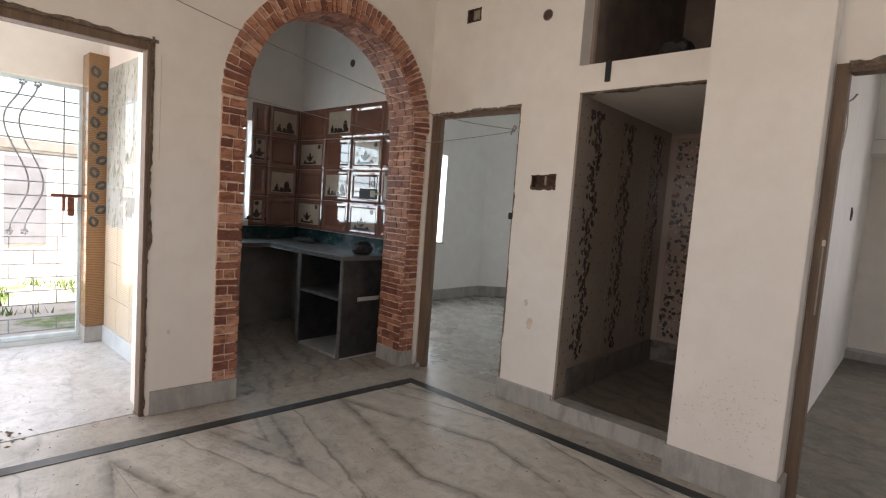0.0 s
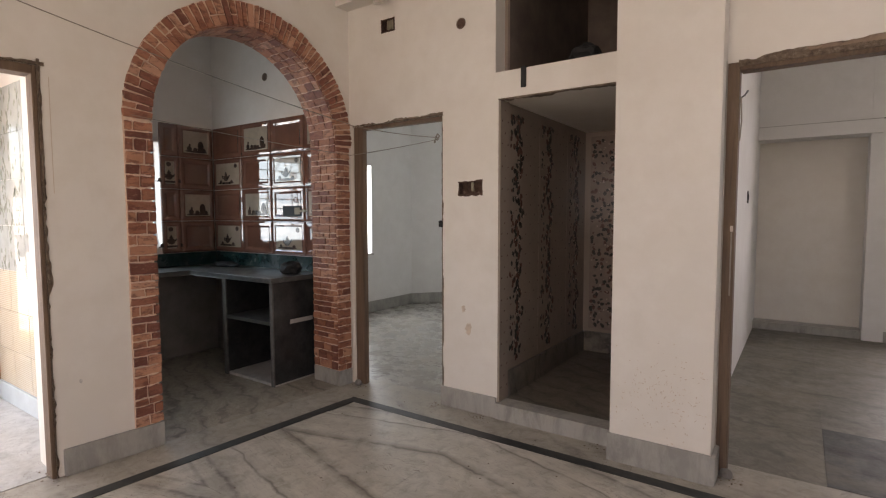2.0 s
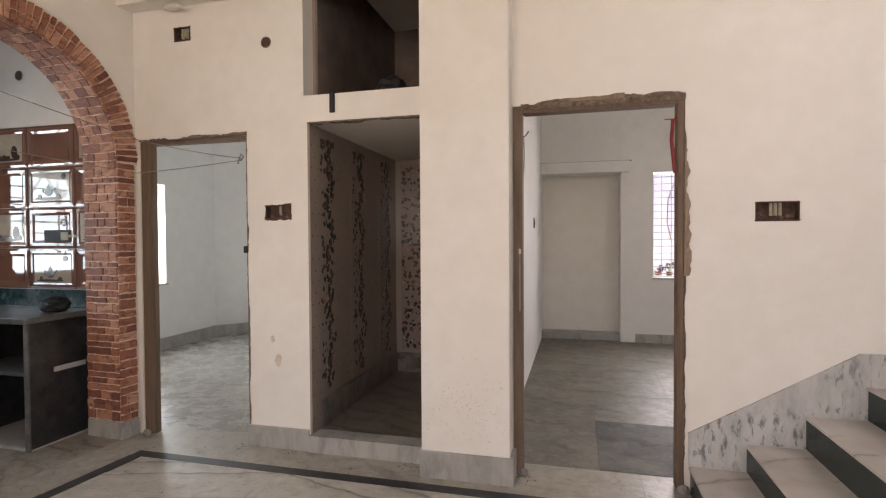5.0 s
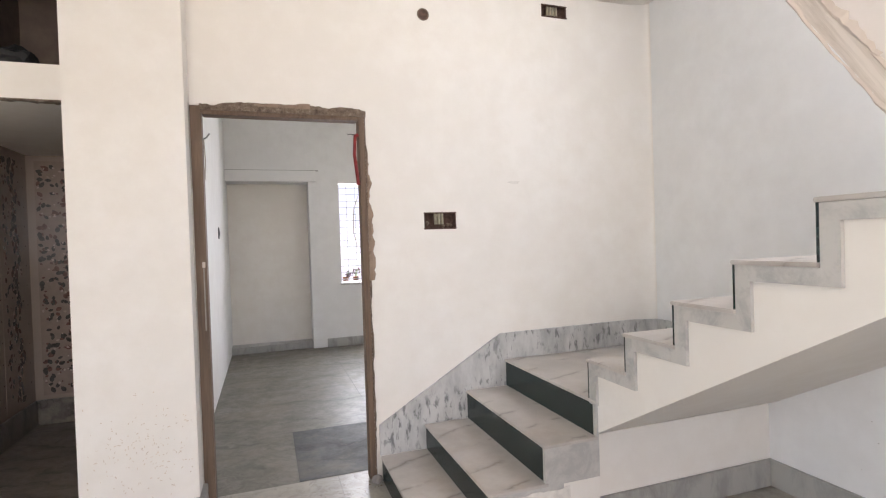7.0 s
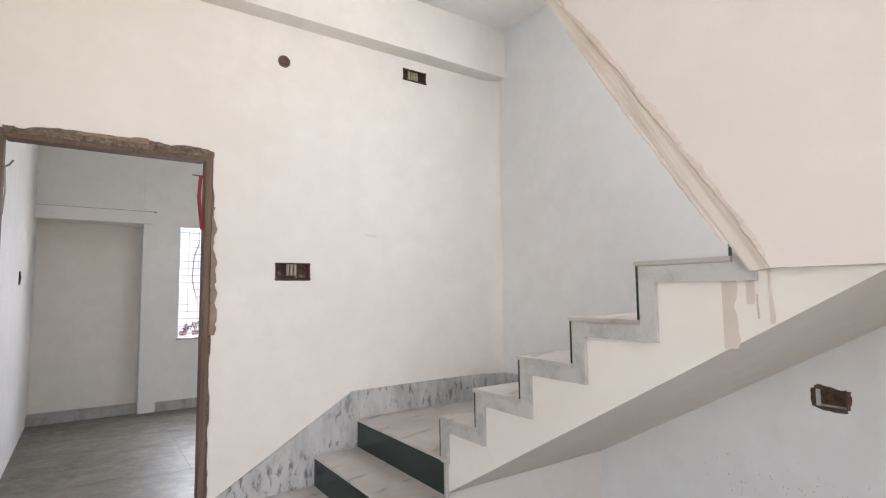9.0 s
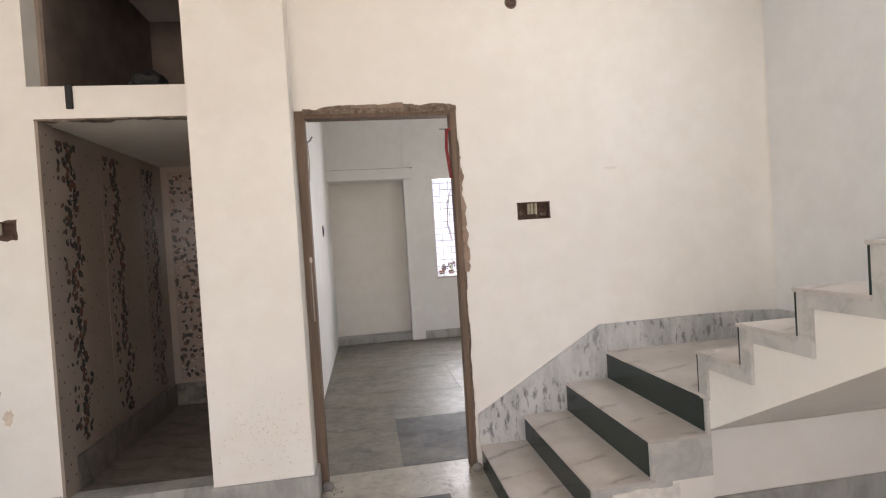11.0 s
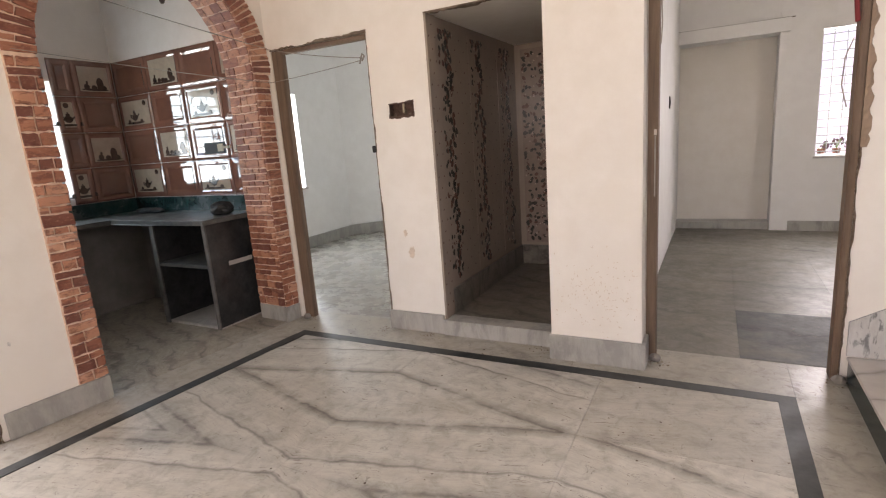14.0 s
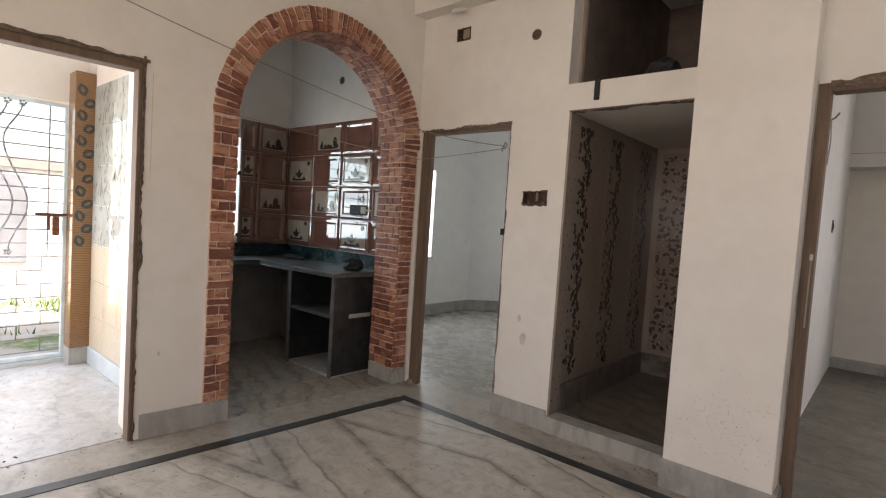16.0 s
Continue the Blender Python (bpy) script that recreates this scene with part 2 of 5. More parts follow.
def tread_stone(name, pale, dull, line):
    """Cloudy polished marble with a few dark diagonal veins."""
    n = Nodes(name)
    p = n.position()
    x, y, z = n.xyz(p)
    c = n.ramp(n.noise(p, 3.2, 6, 0.62), [(0.32, dull), (0.62, pale)])
    f = n.math("ADD", n.math("MULTIPLY_ADD", x, -0.42, y), n.math("MULTIPLY", z, 0.9))
    f = n.math("ADD", f, n.math("MULTIPLY", n.noise(p, 3.0, 4, 0.6), 0.16))
    s = n.math("ABSOLUTE", n.math("SINE", n.math("MULTIPLY", f, 13.0)))
    thin = n.ramp(s, [(0.0, (1, 1, 1)), (0.05, (0.6, 0.6, 0.6)), (0.22, (0.14, 0.14, 0.14)), (0.45, (0, 0, 0))])
    where = n.ramp(n.noise(p, 5.5, 3, 0.6), [(0.46, (0, 0, 0)), (0.58, (1, 1, 1))])
    c = n.mix(n.math("MULTIPLY", n.math("MULTIPLY", thin, where), 0.85), c, line)
    warm = n.ramp(n.noise(p, 2.1, 5, 0.7), [(0.52, (0, 0, 0)), (0.70, (1, 1, 1))])
    c = n.mix(n.math("MULTIPLY", warm, 0.45), c, (0.36, 0.27, 0.20))
    c = n.mix(n.math("MULTIPLY", n.noise(p, 26.0, 6, 0.7), 0.22), c, dull)
    n.bump(n.noise(p, 40, 4), 0.05, 0.004)
    return n.done(c, n.math("MULTIPLY_ADD", n.noise(p, 6.0, 4), 0.2, 0.28), 0.0, 0.4)


TREAD = tread_stone("tread_marble", (0.55, 0.51, 0.47), (0.40, 0.365, 0.33), (0.15, 0.125, 0.105))
FASCIA = streaked("stair_edge_marble", (0.50, 0.48, 0.445), (0.33, 0.32, 0.305), (1, 1, 1), 0.4)


SLOPE_EDGE = streaked("stained_plaster_edge", (0.70, 0.63, 0.56), (0.40, 0.33, 0.27), (1.4, 0.16, 2.2), 0.9, 0.75, -1.0)


def dark_stone(name, a, b, rough, dusty=0.3):
    n = Nodes(name)
    p = n.position()
    c = n.ramp(n.noise(p, 14, 7, 0.7), [(0.35, a), (0.7, b)])
    dust = n.ramp(n.noise(p, 4, 6, 0.7), [(0.45, (0, 0, 0)), (0.8, (1, 1, 1))])
    c = n.mix(n.math("MULTIPLY", dust, dusty), c, (0.20, 0.19, 0.17))
    return n.done(c, n.math("MULTIPLY_ADD", dust, dusty, rough), 0.0, 0.5)


GREEN = dark_stone("green_marble", (0.004, 0.011, 0.010), (0.010, 0.028, 0.024), 0.22, 0.06)
STRIPE = dark_stone("border_stone", (0.013, 0.016, 0.016), (0.045, 0.048, 0.047), 0.5)
GRANITE = dark_stone("black_granite", (0.012, 0.013, 0.014), (0.040, 0.042, 0.043), 0.30)
DUSTY_EDGE = dark_stone("dusty_stone_edge", (0.07, 0.07, 0.067), (0.16, 0.157, 0.148), 0.6)
TOP = dark_stone("counter_granite", (0.05, 0.053, 0.052), (0.13, 0.13, 0.12), 0.3)
SPLASH = dark_stone("green_splashback", (0.004, 0.020, 0.020), (0.010, 0.042, 0.041), 0.18)


def wood(name, a, b):
    n = Nodes(name)
    p = n.local()
    m = n.add("ShaderNodeMapping", {"Vector": p, "Scale": (14, 14, 0.9)}).outputs[0]
    c = n.ramp(n.noise(m, 3.0, 6, 0.65, 0.5), [(0.3, a), (0.7, b)])
    blot = n.noise(p, 3.0, 5)
    c = n.mix(n.math("MULTIPLY", blot, 0.22), c, (0.32, 0.27, 0.21))
    n.bump(n.noise(m, 6.0, 5), 0.35, 0.006)
    return n.done(c, 0.75)


WOOD = wood("frame_wood", (0.082, 0.047, 0.029), (0.19, 0.118, 0.073))


def brick_mat():
    n = Nodes("ledge_brick")
    p = n.position()
    r = n.random()
    c = n.ramp(r, [(0.0, (0.17, 0.055, 0.036)), (0.16, (0.25, 0.088, 0.054)), (0.34, (0.34, 0.130, 0.075)), (0.60, (0.43, 0.185, 0.110)), (0.85, (0.53, 0.265, 0.165)), (1.0, (0.58, 0.32, 0.215))])
    m = n.add("ShaderNodeMapping", {"Vector": p, "Scale": (1, 1, 2.6)}).outputs[0]
    c = n.mix(n.ramp(n.noise(m, 13, 6, 0.7), [(0.49, (0, 0, 0)), (0.58, (0.72, 0.72, 0.72))]), c, (0.15, 0.046, 0.028))
    c = n.mix(n.ramp(n.noise(m, 34, 5, 0.7), [(0.55, (0, 0, 0)), (0.8, (0.6, 0.6, 0.6))]), c, (0.62, 0.38, 0.27))
    n.bump(n.noise(m, 45, 5, 0.7), 0.5, 0.01)
    return n.done(c, 0.55)


BRICK = brick_mat()


def simple(name, color, rough=0.5, metal=0.0, vary=0.25, scale=12.0, bump=0.1):
    n = Nodes(name)
    p = n.position()
    k = n.noise(p, scale, 5, 0.6)
    darker = tuple(v * (1 - vary) for v in color)
    lighter = tuple(min(1, v * (1 + vary)) for v in color)
    c = n.ramp(k, [(0.3, darker), (0.7, lighter)])
    n.bump(n.noise(p, scale * 6, 3), bump, 0.004)
    return n.done(c, rough, metal)


GROUT = simple("grout", (0.74, 0.56, 0.44), 0.9, 0, 0.15, 30)


def glazed(m):
    m.node_tree.nodes["Principled BSDF"].inputs["Specular IOR Level"].default_value = 0.9
    m.node_tree.nodes["Principled BSDF"].inputs["IOR"].default_value = 1.6
    return m


TILE_BROWN = glazed(simple("brown_glazed_tile", (0.155, 0.062, 0.040), 0.025, 0, 0.2, 5, 0.015))
TILE_RAISED = glazed(simple("brown_glazed_rim", (0.175, 0.074, 0.050), 0.03, 0, 0.2, 5, 0.015))
TILE_CREAM = glazed(simple("cream_glazed_print", (0.36, 0.285, 0.22), 0.03, 0, 0.12, 14, 0.015))
PRINT_DARK = simple("dark_tile_print", (0.045, 0.025, 0.018), 0.15, 0, 0.4, 30, 0.0)
BATH_TILE = simple("bath_wall_tile", (0.30, 0.243, 0.20), 0.16, 0, 0.06, 6, 0.02)
BATH_STRIP = simple("bath_strip_tile", (0.255, 0.195, 0.163), 0.16, 0, 0.10, 20, 0.02)
LEAF_PALE = simple("printed_pale_petal", (0.40, 0.32, 0.27), 0.2, 0, 0.3, 40, 0.0)
LEAF_DARK = simple("printed_dark_leaf", (0.055, 0.052, 0.044), 0.2, 0, 0.5, 40, 0.0)
LEAF_ROSE = simple("printed_rose_leaf", (0.125, 0.070, 0.054), 0.2, 0, 0.4, 40, 0.0)
STEEL = simple("painted_steel", (0.16, 0.17, 0.17), 0.5, 0.3, 0.3, 20)
# lighter than the window bars to put the outdoor glare into the colour
STEEL_GATE = simple("glare_greyed_gate_steel", (0.24, 0.25, 0.26), 0.5, 0.2, 0.3, 20)
STEEL_PALE = simple("pale_gate_frame", (0.62, 0.72, 0.74), 0.5, 0.1, 0.15, 12)
RUST = simple("rusty_latch", (0.17, 0.065, 0.035), 0.8, 0.2, 0.4, 40)
RUBBER = simple("black_plastic", (0.010, 0.010, 0.011), 0.65, 0, 0.4, 20)
CABLE = simple("grey_cable", (0.30, 0.26, 0.22), 0.7, 0, 0.2, 20)
REDCLOTH = simple("red_cable", (0.22, 0.02, 0.02), 0.7, 0, 0.3, 20)
CONDUIT = simple("conduit_plastic", (0.36, 0.32, 0.23), 0.6, 0, 0.2, 20)
HOLE = simple("raw_masonry", (0.10, 0.06, 0.045), 0.95, 0, 0.5, 40, 0.6)
LOFT = simple("loft_dark_brown", (0.17, 0.132, 0.11), 0.95, 0, 0.25, 4, 0.3)
CONCRETE = simple("raw_concrete", (0.24, 0.22, 0.20), 0.9, 0, 0.2, 6, 0.3)
LIMESTAIN = simple("lime_smear", (0.70, 0.66, 0.60), 0.85, 0, 0.15, 25, 0.2)
SPECK = simple("grey_specks", (0.60, 0.57, 0.53), 0.9, 0, 0.3, 60, 0.1)
# dark colour of the painted shadow line above the niche lintel
SHADOW_LINE = simple("lintel_shade_tint", (0.20, 0.18, 0.16), 0.9, 0, 0.5, 14, 0.1)
DIRT = simple("dirt_smear", (0.60, 0.50, 0.40), 0.85, 0, 0.15, 30, 0.1)
LEAF_PLUM = simple("plum_leaves", (0.07, 0.025, 0.04), 0.6, 0, 0.4, 40, 0.1)
SKIRT_BLUE = simple("porch_skirting", (0.50, 0.55, 0.57), 0.3, 0, 0.12, 5, 0.03)
GRASSY = simple("grass_blades", (0.10, 0.17, 0.035), 0.8, 0, 0.5, 20)
LILAC = painted("lilac_render", (0.56, 0.54, 0.70), (0.44, 0.42, 0.56))
HOUSEWALL = painted("neighbour_render", (0.80, 0.78, 0.74), (0.45, 0.44, 0.41))
GREYDOOR = simple("grey_shutter", (0.20, 0.21, 0.23), 0.6, 0, 0.2, 3)


def bamboo(name, a, b):
    """Glazed tile with a print of thin stacked canes."""
    n = Nodes(name)
    p = n.position()
    x, y, z = n.xyz(p)
    w = n.math("ABSOLUTE", n.math("SINE", n.math("MULTIPLY_ADD", n.noise(p, 6, 3), 1.2, n.math("MULTIPLY", z, 230.0))))
    c = n.ramp(w, [(0.05, b), (0.45, a), (1.0, tuple(min(1, v * 1.15) for v in a))])
    c = n.mix(n.math("MULTIPLY", n.noise(p, 25, 4), 0.4), c, b)
    return n.done(c, 0.07)


BAMBOO = bamboo("cane_print_tile", (0.29, 0.155, 0.068), (0.075, 0.034, 0.014))
# orange-beige dado tile, its colour paled further for the bright reflection
BAMBOO_SHEEN = glazed(bamboo("sheen_paled_cane_tile", (0.62, 0.55, 0.44), (0.49, 0.39, 0.27)))


def ground_mat():
    n = Nodes("yard_ground")
    p = n.position()
    c = n.ramp(n.noise(p, 0.9, 6, 0.65), [(0.42, (0.14, 0.20, 0.06)), (0.50, (0.46, 0.42, 0.34)), (0.7, (0.60, 0.56, 0.48))])
    n.bump(n.noise(p, 25, 5), 0.5, 0.03)
    return n.done(c, 0.95)


YARD = ground_mat()

# ---- building blocks ----


def box(bm, x0, x1, y0, y1, z0, z1, bevel=0.0):
    vs = [bm.verts.new(v) for v in ((x0, y0, z0), (x1, y0, z0), (x1, y1, z0), (x0, y1, z0), (x0, y0, z1), (x1, y0, z1), (x1, y1, z1), (x0, y1, z1))]
    fs = [bm.faces.new([vs[i] for i in f]) for f in ((0, 3, 2, 1), (4, 5, 6, 7), (0, 1, 5, 4), (1, 2, 6, 5), (2, 3, 7, 6), (3, 0, 4, 7))]
    if bevel:
        edges = {e for f in fs for e in f.edges}
        bmesh.ops.bevel(bm, geom=list(edges), offset=bevel, segments=2, affect="EDGES", clamp_overlap=True)
    return fs


def boxed(*dims, bevel=0.0):
    bm = bmesh.new()
    box(bm, *dims, bevel=bevel)
    return bm


def part(name, bm, material, parent=None, label=""):
    me = bpy.data.meshes.new(name)
    bmesh.ops.recalc_face_normals(bm, faces=bm.faces)
    bm.to_mesh(me)
    bm.free()
    me.materials.append(material)
    ob = new(name, me)
    if parent:
        ob.parent = parent
    if label:
        ob["label"] = label
    return ob


def shared(name, me, parent, m):
    """One more object on a mesh that is there already."""
    ob = new(name, me)
    ob.parent = parent
    ob.matrix_basis = m
    return ob


def thing(name, label, category, group=""):
    return tagged(new(name), label, category, group)


def prism(bm, pts, a0, a1, axis):
    """A polygon pushed along an axis. pts are the other two coordinates in order."""
    def at(p, a):
        return {"x": (a, p[0], p[1]), "y": (p[0], a, p[1]), "z": (p[0], p[1], a)}[axis]
    lo = [bm.verts.new(at(p, a0)) for p in pts]
    hi = [bm.verts.new(at(p, a1)) for p in pts]
    bm.faces.new(lo)
    bm.faces.new(hi)
    for i in range(len(pts)):
        j = (i + 1) % len(pts)
        bm.faces.new((lo[i], lo[j], hi[j], hi[i]))


def panel_with_holes(us, vs, holes, make):
    """Calls make(u0, u1, v0, v1) for every cell of the grid that lies in no hole."""
    cu = sorted({*us, *(h[i] for h in holes for i in (0, 1))})
    cv = sorted({*vs, *(h[i] for h in holes for i in (2, 3))})
    for u0, u1 in zip(cu, cu[1:]):
        run = None
        for v0, v1 in zip(cv, cv[1:]):
            mu, mv = (u0 + u1) / 2, (v0 + v1) / 2
            if any(h[0] < mu < h[1] and h[2] < mv < h[3] for h in holes):
                if run:
                    make(u0, u1, *run)
                run = None
            else:
                run = (run[0], v1) if run else (v0, v1)
        if run:
            make(u0, u1, *run)


def tube(name, pts, radius, material, parent=None, label="", closed=False, sides=2):
    cu = bpy.data.curves.new(name, "CURVE")
    cu.dimensions, cu.bevel_depth, cu.bevel_resolution = "3D", radius, sides
    sp = cu.splines.new("POLY")
    sp.points.add(len(pts) - 1)
    sp.use_cyclic_u = closed
    for q, p in zip(sp.points, pts):
        q.co = (*p, 1)
    tmp = bpy.data.objects.new(name, cu)
    me = bpy.data.meshes.new_from_object(tmp)
    me.name = name
    me.materials.clear()
    me.materials.append(material)
    bpy.data.objects.remove(tmp)
    ob = new(name, me)
    if parent:
        ob.parent = parent
    if label:
        ob["label"] = label
    return ob


def sag(a, b, drop, n=14):
    a, b = Vector(a), Vector(b)
    return [a.lerp(b, i / n) - Vector((0, 0, drop * 4 * (i / n) * (1 - i / n))) for i in range(n + 1)]


def ragged(name, u0, u1, width, rough, at, material, parent, label="", step=0.018, seed=0, thick=0.006):
    """A strip of broken plaster from u0 to u1, straight on one side and torn on the other. at(u, v, w) gives the place."""
    rnd = random.Random(seed)
    bm = bmesh.new()
    n = max(3, int(abs(u1 - u0) / step))
    rows = []
    w = width
    for i in range(n + 1):
        u = u0 + (u1 - u0) * i / n
        w = min(max(w + rnd.uniform(-1, 1) * rough * 0.7, width - rough), width + rough)
        rows.append([bm.verts.new(at(u, v, d)) for v, d in ((0, 0), (0, thick), (w * 0.55, thick * rnd.uniform(0.6, 1.5)), (max(w, 0.003), thick * 0.5), (max(w, 0.003), 0))])
    for a, b in zip(rows, rows[1:]):
        for k in range(4):
            bm.faces.new((a[k], a[k + 1], b[k + 1], b[k]))
    return part(name, bm, material, parent, label)

# ---- the large structure ----
CEILING = 3.25
BACK, PILLAR_FACE = 3.02, 2.858      # wall with the doors, front of the pillar
RIGHT, SOUTH = 2.74, -2.60
SKEW = pose(-2.70, 3.0, 0, 0, 0, -4.57)   # the arch wall is not quite square to the rest


def structure(name, bm, material, label="", category="", m=None):
    ob = part(name, bm, material)
    if m is not None:
        ob.matrix_basis = m
    return tagged(ob, label, category, kind="structure")


# floors
def slab_floor(name, rects, material, z=0.0, gap=0.0007, label=""):
    """Stone slabs with narrow joints; every slab is a piece of the floor."""
    x0, x1, y0, y1 = min(r[0] for r in rects), max(r[1] for r in rects), min(r[2] for r in rects), max(r[3] for r in rects)
    bed = structure(name, boxed(x0, x1, y0, y1, z - 0.12, z - 0.004), CONCRETE, label, "floor")
    for r in rects:
        part("slab", boxed(r[0] + gap, r[1] - gap, r[2] + gap, r[3] - gap, z - 0.02, z), material, bed)
    return bed


def grid_rects(xs, ys):
    return [(a, b, c, d) for a, b in zip(xs, xs[1:]) for c, d in zip(ys, ys[1:])]


BX0, BX1, BY0, BY1 = -2.446, 0.597, -1.90, 2.768   # outer edge of the dark border
BW = 0.075
PLAIN_FROM = (-0.29, 2.09)   # slabs past this corner show hardly any veins
inner = grid_rects([BX0 + BW, -1.38, -0.28, BX1 - BW], [BY0 + BW, -1.2, -0.54, 0.12, 0.78, 1.44, 2.10, BY1 - BW])
floor = slab_floor("floor", [q for q in inner if not (q[0] > PLAIN_FROM[0] and q[2] > PLAIN_FROM[1])], MARBLE, label="book-matched grey-veined white marble slabs with a dark border")
for r in [(-3.05, -2.2, SOUTH, BY0), (-2.2, -0.9, SOUTH, BY0), (-0.9, BX1, SOUTH, BY0), (BX1, 1.7, SOUTH, -0.6), (1.7, RIGHT, SOUTH, -0.6), (BX1, 1.7, -0.6, 0.95), (1.7, RIGHT, -0.6, 0.95),
          (BX1, 1.6, 0.95, 2.1), (1.6, RIGHT, 0.95, 2.1), (BX1, 0.86, 2.1, BY1), (-1.2, BX1, BY1, 3.16), (BX1, 0.86, BY1, 3.16), (-2.72, -1.2, BY1, 3.16)]:
    part("slab", boxed(r[0] + 0.0007, r[1] - 0.0007, r[2] + 0.0007, r[3] - 0.0007, -0.02, 0), MARBLE_PLAIN, floor)
for q in inner:
    if q[0] > PLAIN_FROM[0] and q[2] > PLAIN_FROM[1]:
        part("slab", boxed(q[0] + 0.0007, q[1] - 0.0007, q[2] + 0.0007, q[3] - 0.0007, -0.02, 0), MARBLE_FAINT, floor)
bm = bmesh.new()
prism(bm, [(-3.06, SOUTH), (BX0 - 0.19, BY0), (BX0 - 0.19, BY0 + 0.5), (BX0, BY1), (-2.72, BY1), (-2.80, 1.9), (-3.06, -1.4)], -0.02, 0, "z")
part("slab", bm, MARBLE_PLAIN, floor)


part("screed", boxed(-3.1, RIGHT, SOUTH, 3.16, -0.12, -0.005), MARBLE_PLAIN, floor)


# dark border; its left run follows the arch wall
def border_x(y):
    return BX0 + (y - BY1) * 0.075


for x0, x1, y0, y1 in [(BX0, -1.3, BY1 - BW, BY1), (-1.3, -0.2, BY1 - BW, BY1), (-0.2, BX1, BY1 - BW, BY1), (BX1 - BW, BX1, 1.0, BY1 - BW), (BX1 - BW, BX1, -0.6, 1.0), (BX1 - BW, BX1, BY0, -0.6), (BX0 - 0.2, BX1, BY0, BY0 + BW)]:
    part("border_strip", boxed(x0, x1, y0, y1, -0.018, 0.0015), STRIPE, floor)
for y0, y1 in [(1.4, BY1 - BW), (0.0, 1.4), (-1.0, 0.0), (BY0 + BW, -1.0)]:
    bm = bmesh.new()
    prism(bm, [(border_x(y0), y0), (border_x(y0) + BW, y0), (border_x(y1) + BW, y1), (border_x(y1), y1)], -0.018, 0.0025, "z")
    part("border_strip", bm, STRIPE, floor)
bm = bmesh.new()
prism(bm, [(border_x(BY0), BY0), (BX0 + BW + 0.01, BY0), (BX0 + BW + 0.01, BY1 - 0.3), (border_x(BY1 - 0.3), BY1 - 0.3)], -0.02, -0.001, "z")
part("slab", bm, MARBLE, floor)

slab_floor("kitchen_floor", [(-4.62, -3.7, 1.41, 2.2), (-3.7, -2.69, 1.41, 2.2), (-4.62, -3.7, 2.2, 3.06), (-3.7, -2.69, 2.2, 3.06)], MARBLE_KITCHEN, -0.002, label="dusty grey marble kitchen floor")
slab_floor("porch_floor", grid_rects([-4.95, -3.9, -2.93], [-1.2, 0.1, 1.31]), MARBLE_PORCH, -0.002, label="pale dusty marble porch floor")
slab_floor("bedroom_floor", grid_rects([-4.63, -3.4, -2.2, -1.54], [3.16, 4.2, 5.3, 6.60]), MARBLE_BED, -0.001, label="pale marble bedroom floor")
slab_floor("bedroom_floor", grid_rects([-0.20, 0.38, 1.0, 2.2, 3.3], [3.16, 4.0, 5.2, 6.2, 7.5]), MARBLE_GREY, -0.001, label="grey marble bedroom floor with dark slabs")
part("dark_slab", boxed(0.381, 0.999, 3.17, 3.999, -0.018, 0.001), MARBLE_DARK, bpy.data.objects["bedroom_floor.001"], "darker grey slab")
slab_floor("bathroom_floor", grid_rects([-1.39, -0.62], [3.12, 4.0, 4.66]), MARBLE_BATH, 0.10, label="dark grey marble bathroom floor")
part("sill", boxed(-1.385, -0.612, 2.995, 3.125, 0.0, 0.104), SKIRT, floor, "raised marble threshold")

# back wall with both doors, the bathroom, the loft and the cut-outs for cables
HOLES_BACK = [(-1.686, -1.50, 1.472, 1.562), (-2.36, -2.235, 2.668, 2.765), (1.130, 1.330, 1.419, 1.520), (1.952, 2.135, 2.752, 2.835)]
bm = bmesh.new()
panel_with_holes([-2.72, -0.60], [0, CEILING], [(-2.661, -1.819, -1, 2.02), (-1.383, -0.5, -1, 2.072), (-1.406, -0.5, 2.241, 2.90)] + HOLES_BACK[:2],
                 lambda a, b, c, d: box(bm, a, b, BACK, BACK + 0.125, c, d))
panel_with_holes([-0.11, RIGHT], [0, CEILING], [(-0.11, 0.797, -1, 2.083)] + HOLES_BACK[2:], lambda a, b, c, d: box(bm, a, b, BACK, BACK + 0.125, c, d))
wall_north = structure("wall_north", bm, WALL, "cream painted wall with door openings and cable cut-outs", "wall")
structure("pillar", boxed(-0.598, -0.100, PILLAR_FACE, BACK + 0.13, 0, CEILING, bevel=0.004), WALL, "square cream painted pillar between two openings", "pillar")
structure("beam", boxed(-2.72, RIGHT, 2.895, BACK, 2.90, CEILING), WALL, "white painted ceiling beam", "beam")
bm = bmesh.new()
turns = [k * math.pi / 32 for k in range(17)]
prism(bm, [(RIGHT - 0.1855 + 0.185 * math.cos(a), BACK - 0.0655 + 0.065 * math.sin(a)) for a in turns] + [(RIGHT - 0.0005, BACK - 0.0005)], 0.61, 2.90, "z")
structure("corner_fillet", bm, WALL, "rounded plastered corner of the stairwell", "trim")

# arch wall, in its own skewed frame: local y runs along it, 0 at the back corner
AY0, AY1 = -1.452, -0.112      # clear width of the arch
AC, AR, AB, SPRING = (AY0 + AY1) / 2, (AY1 - AY0) / 2, 0.71, 1.86
WT = 0.30
DOOR_Y0, DOOR_Y1, DOOR_TOP = -2.80, -1.952, 2.068
bm = bmesh.new()
S_END = -5.7
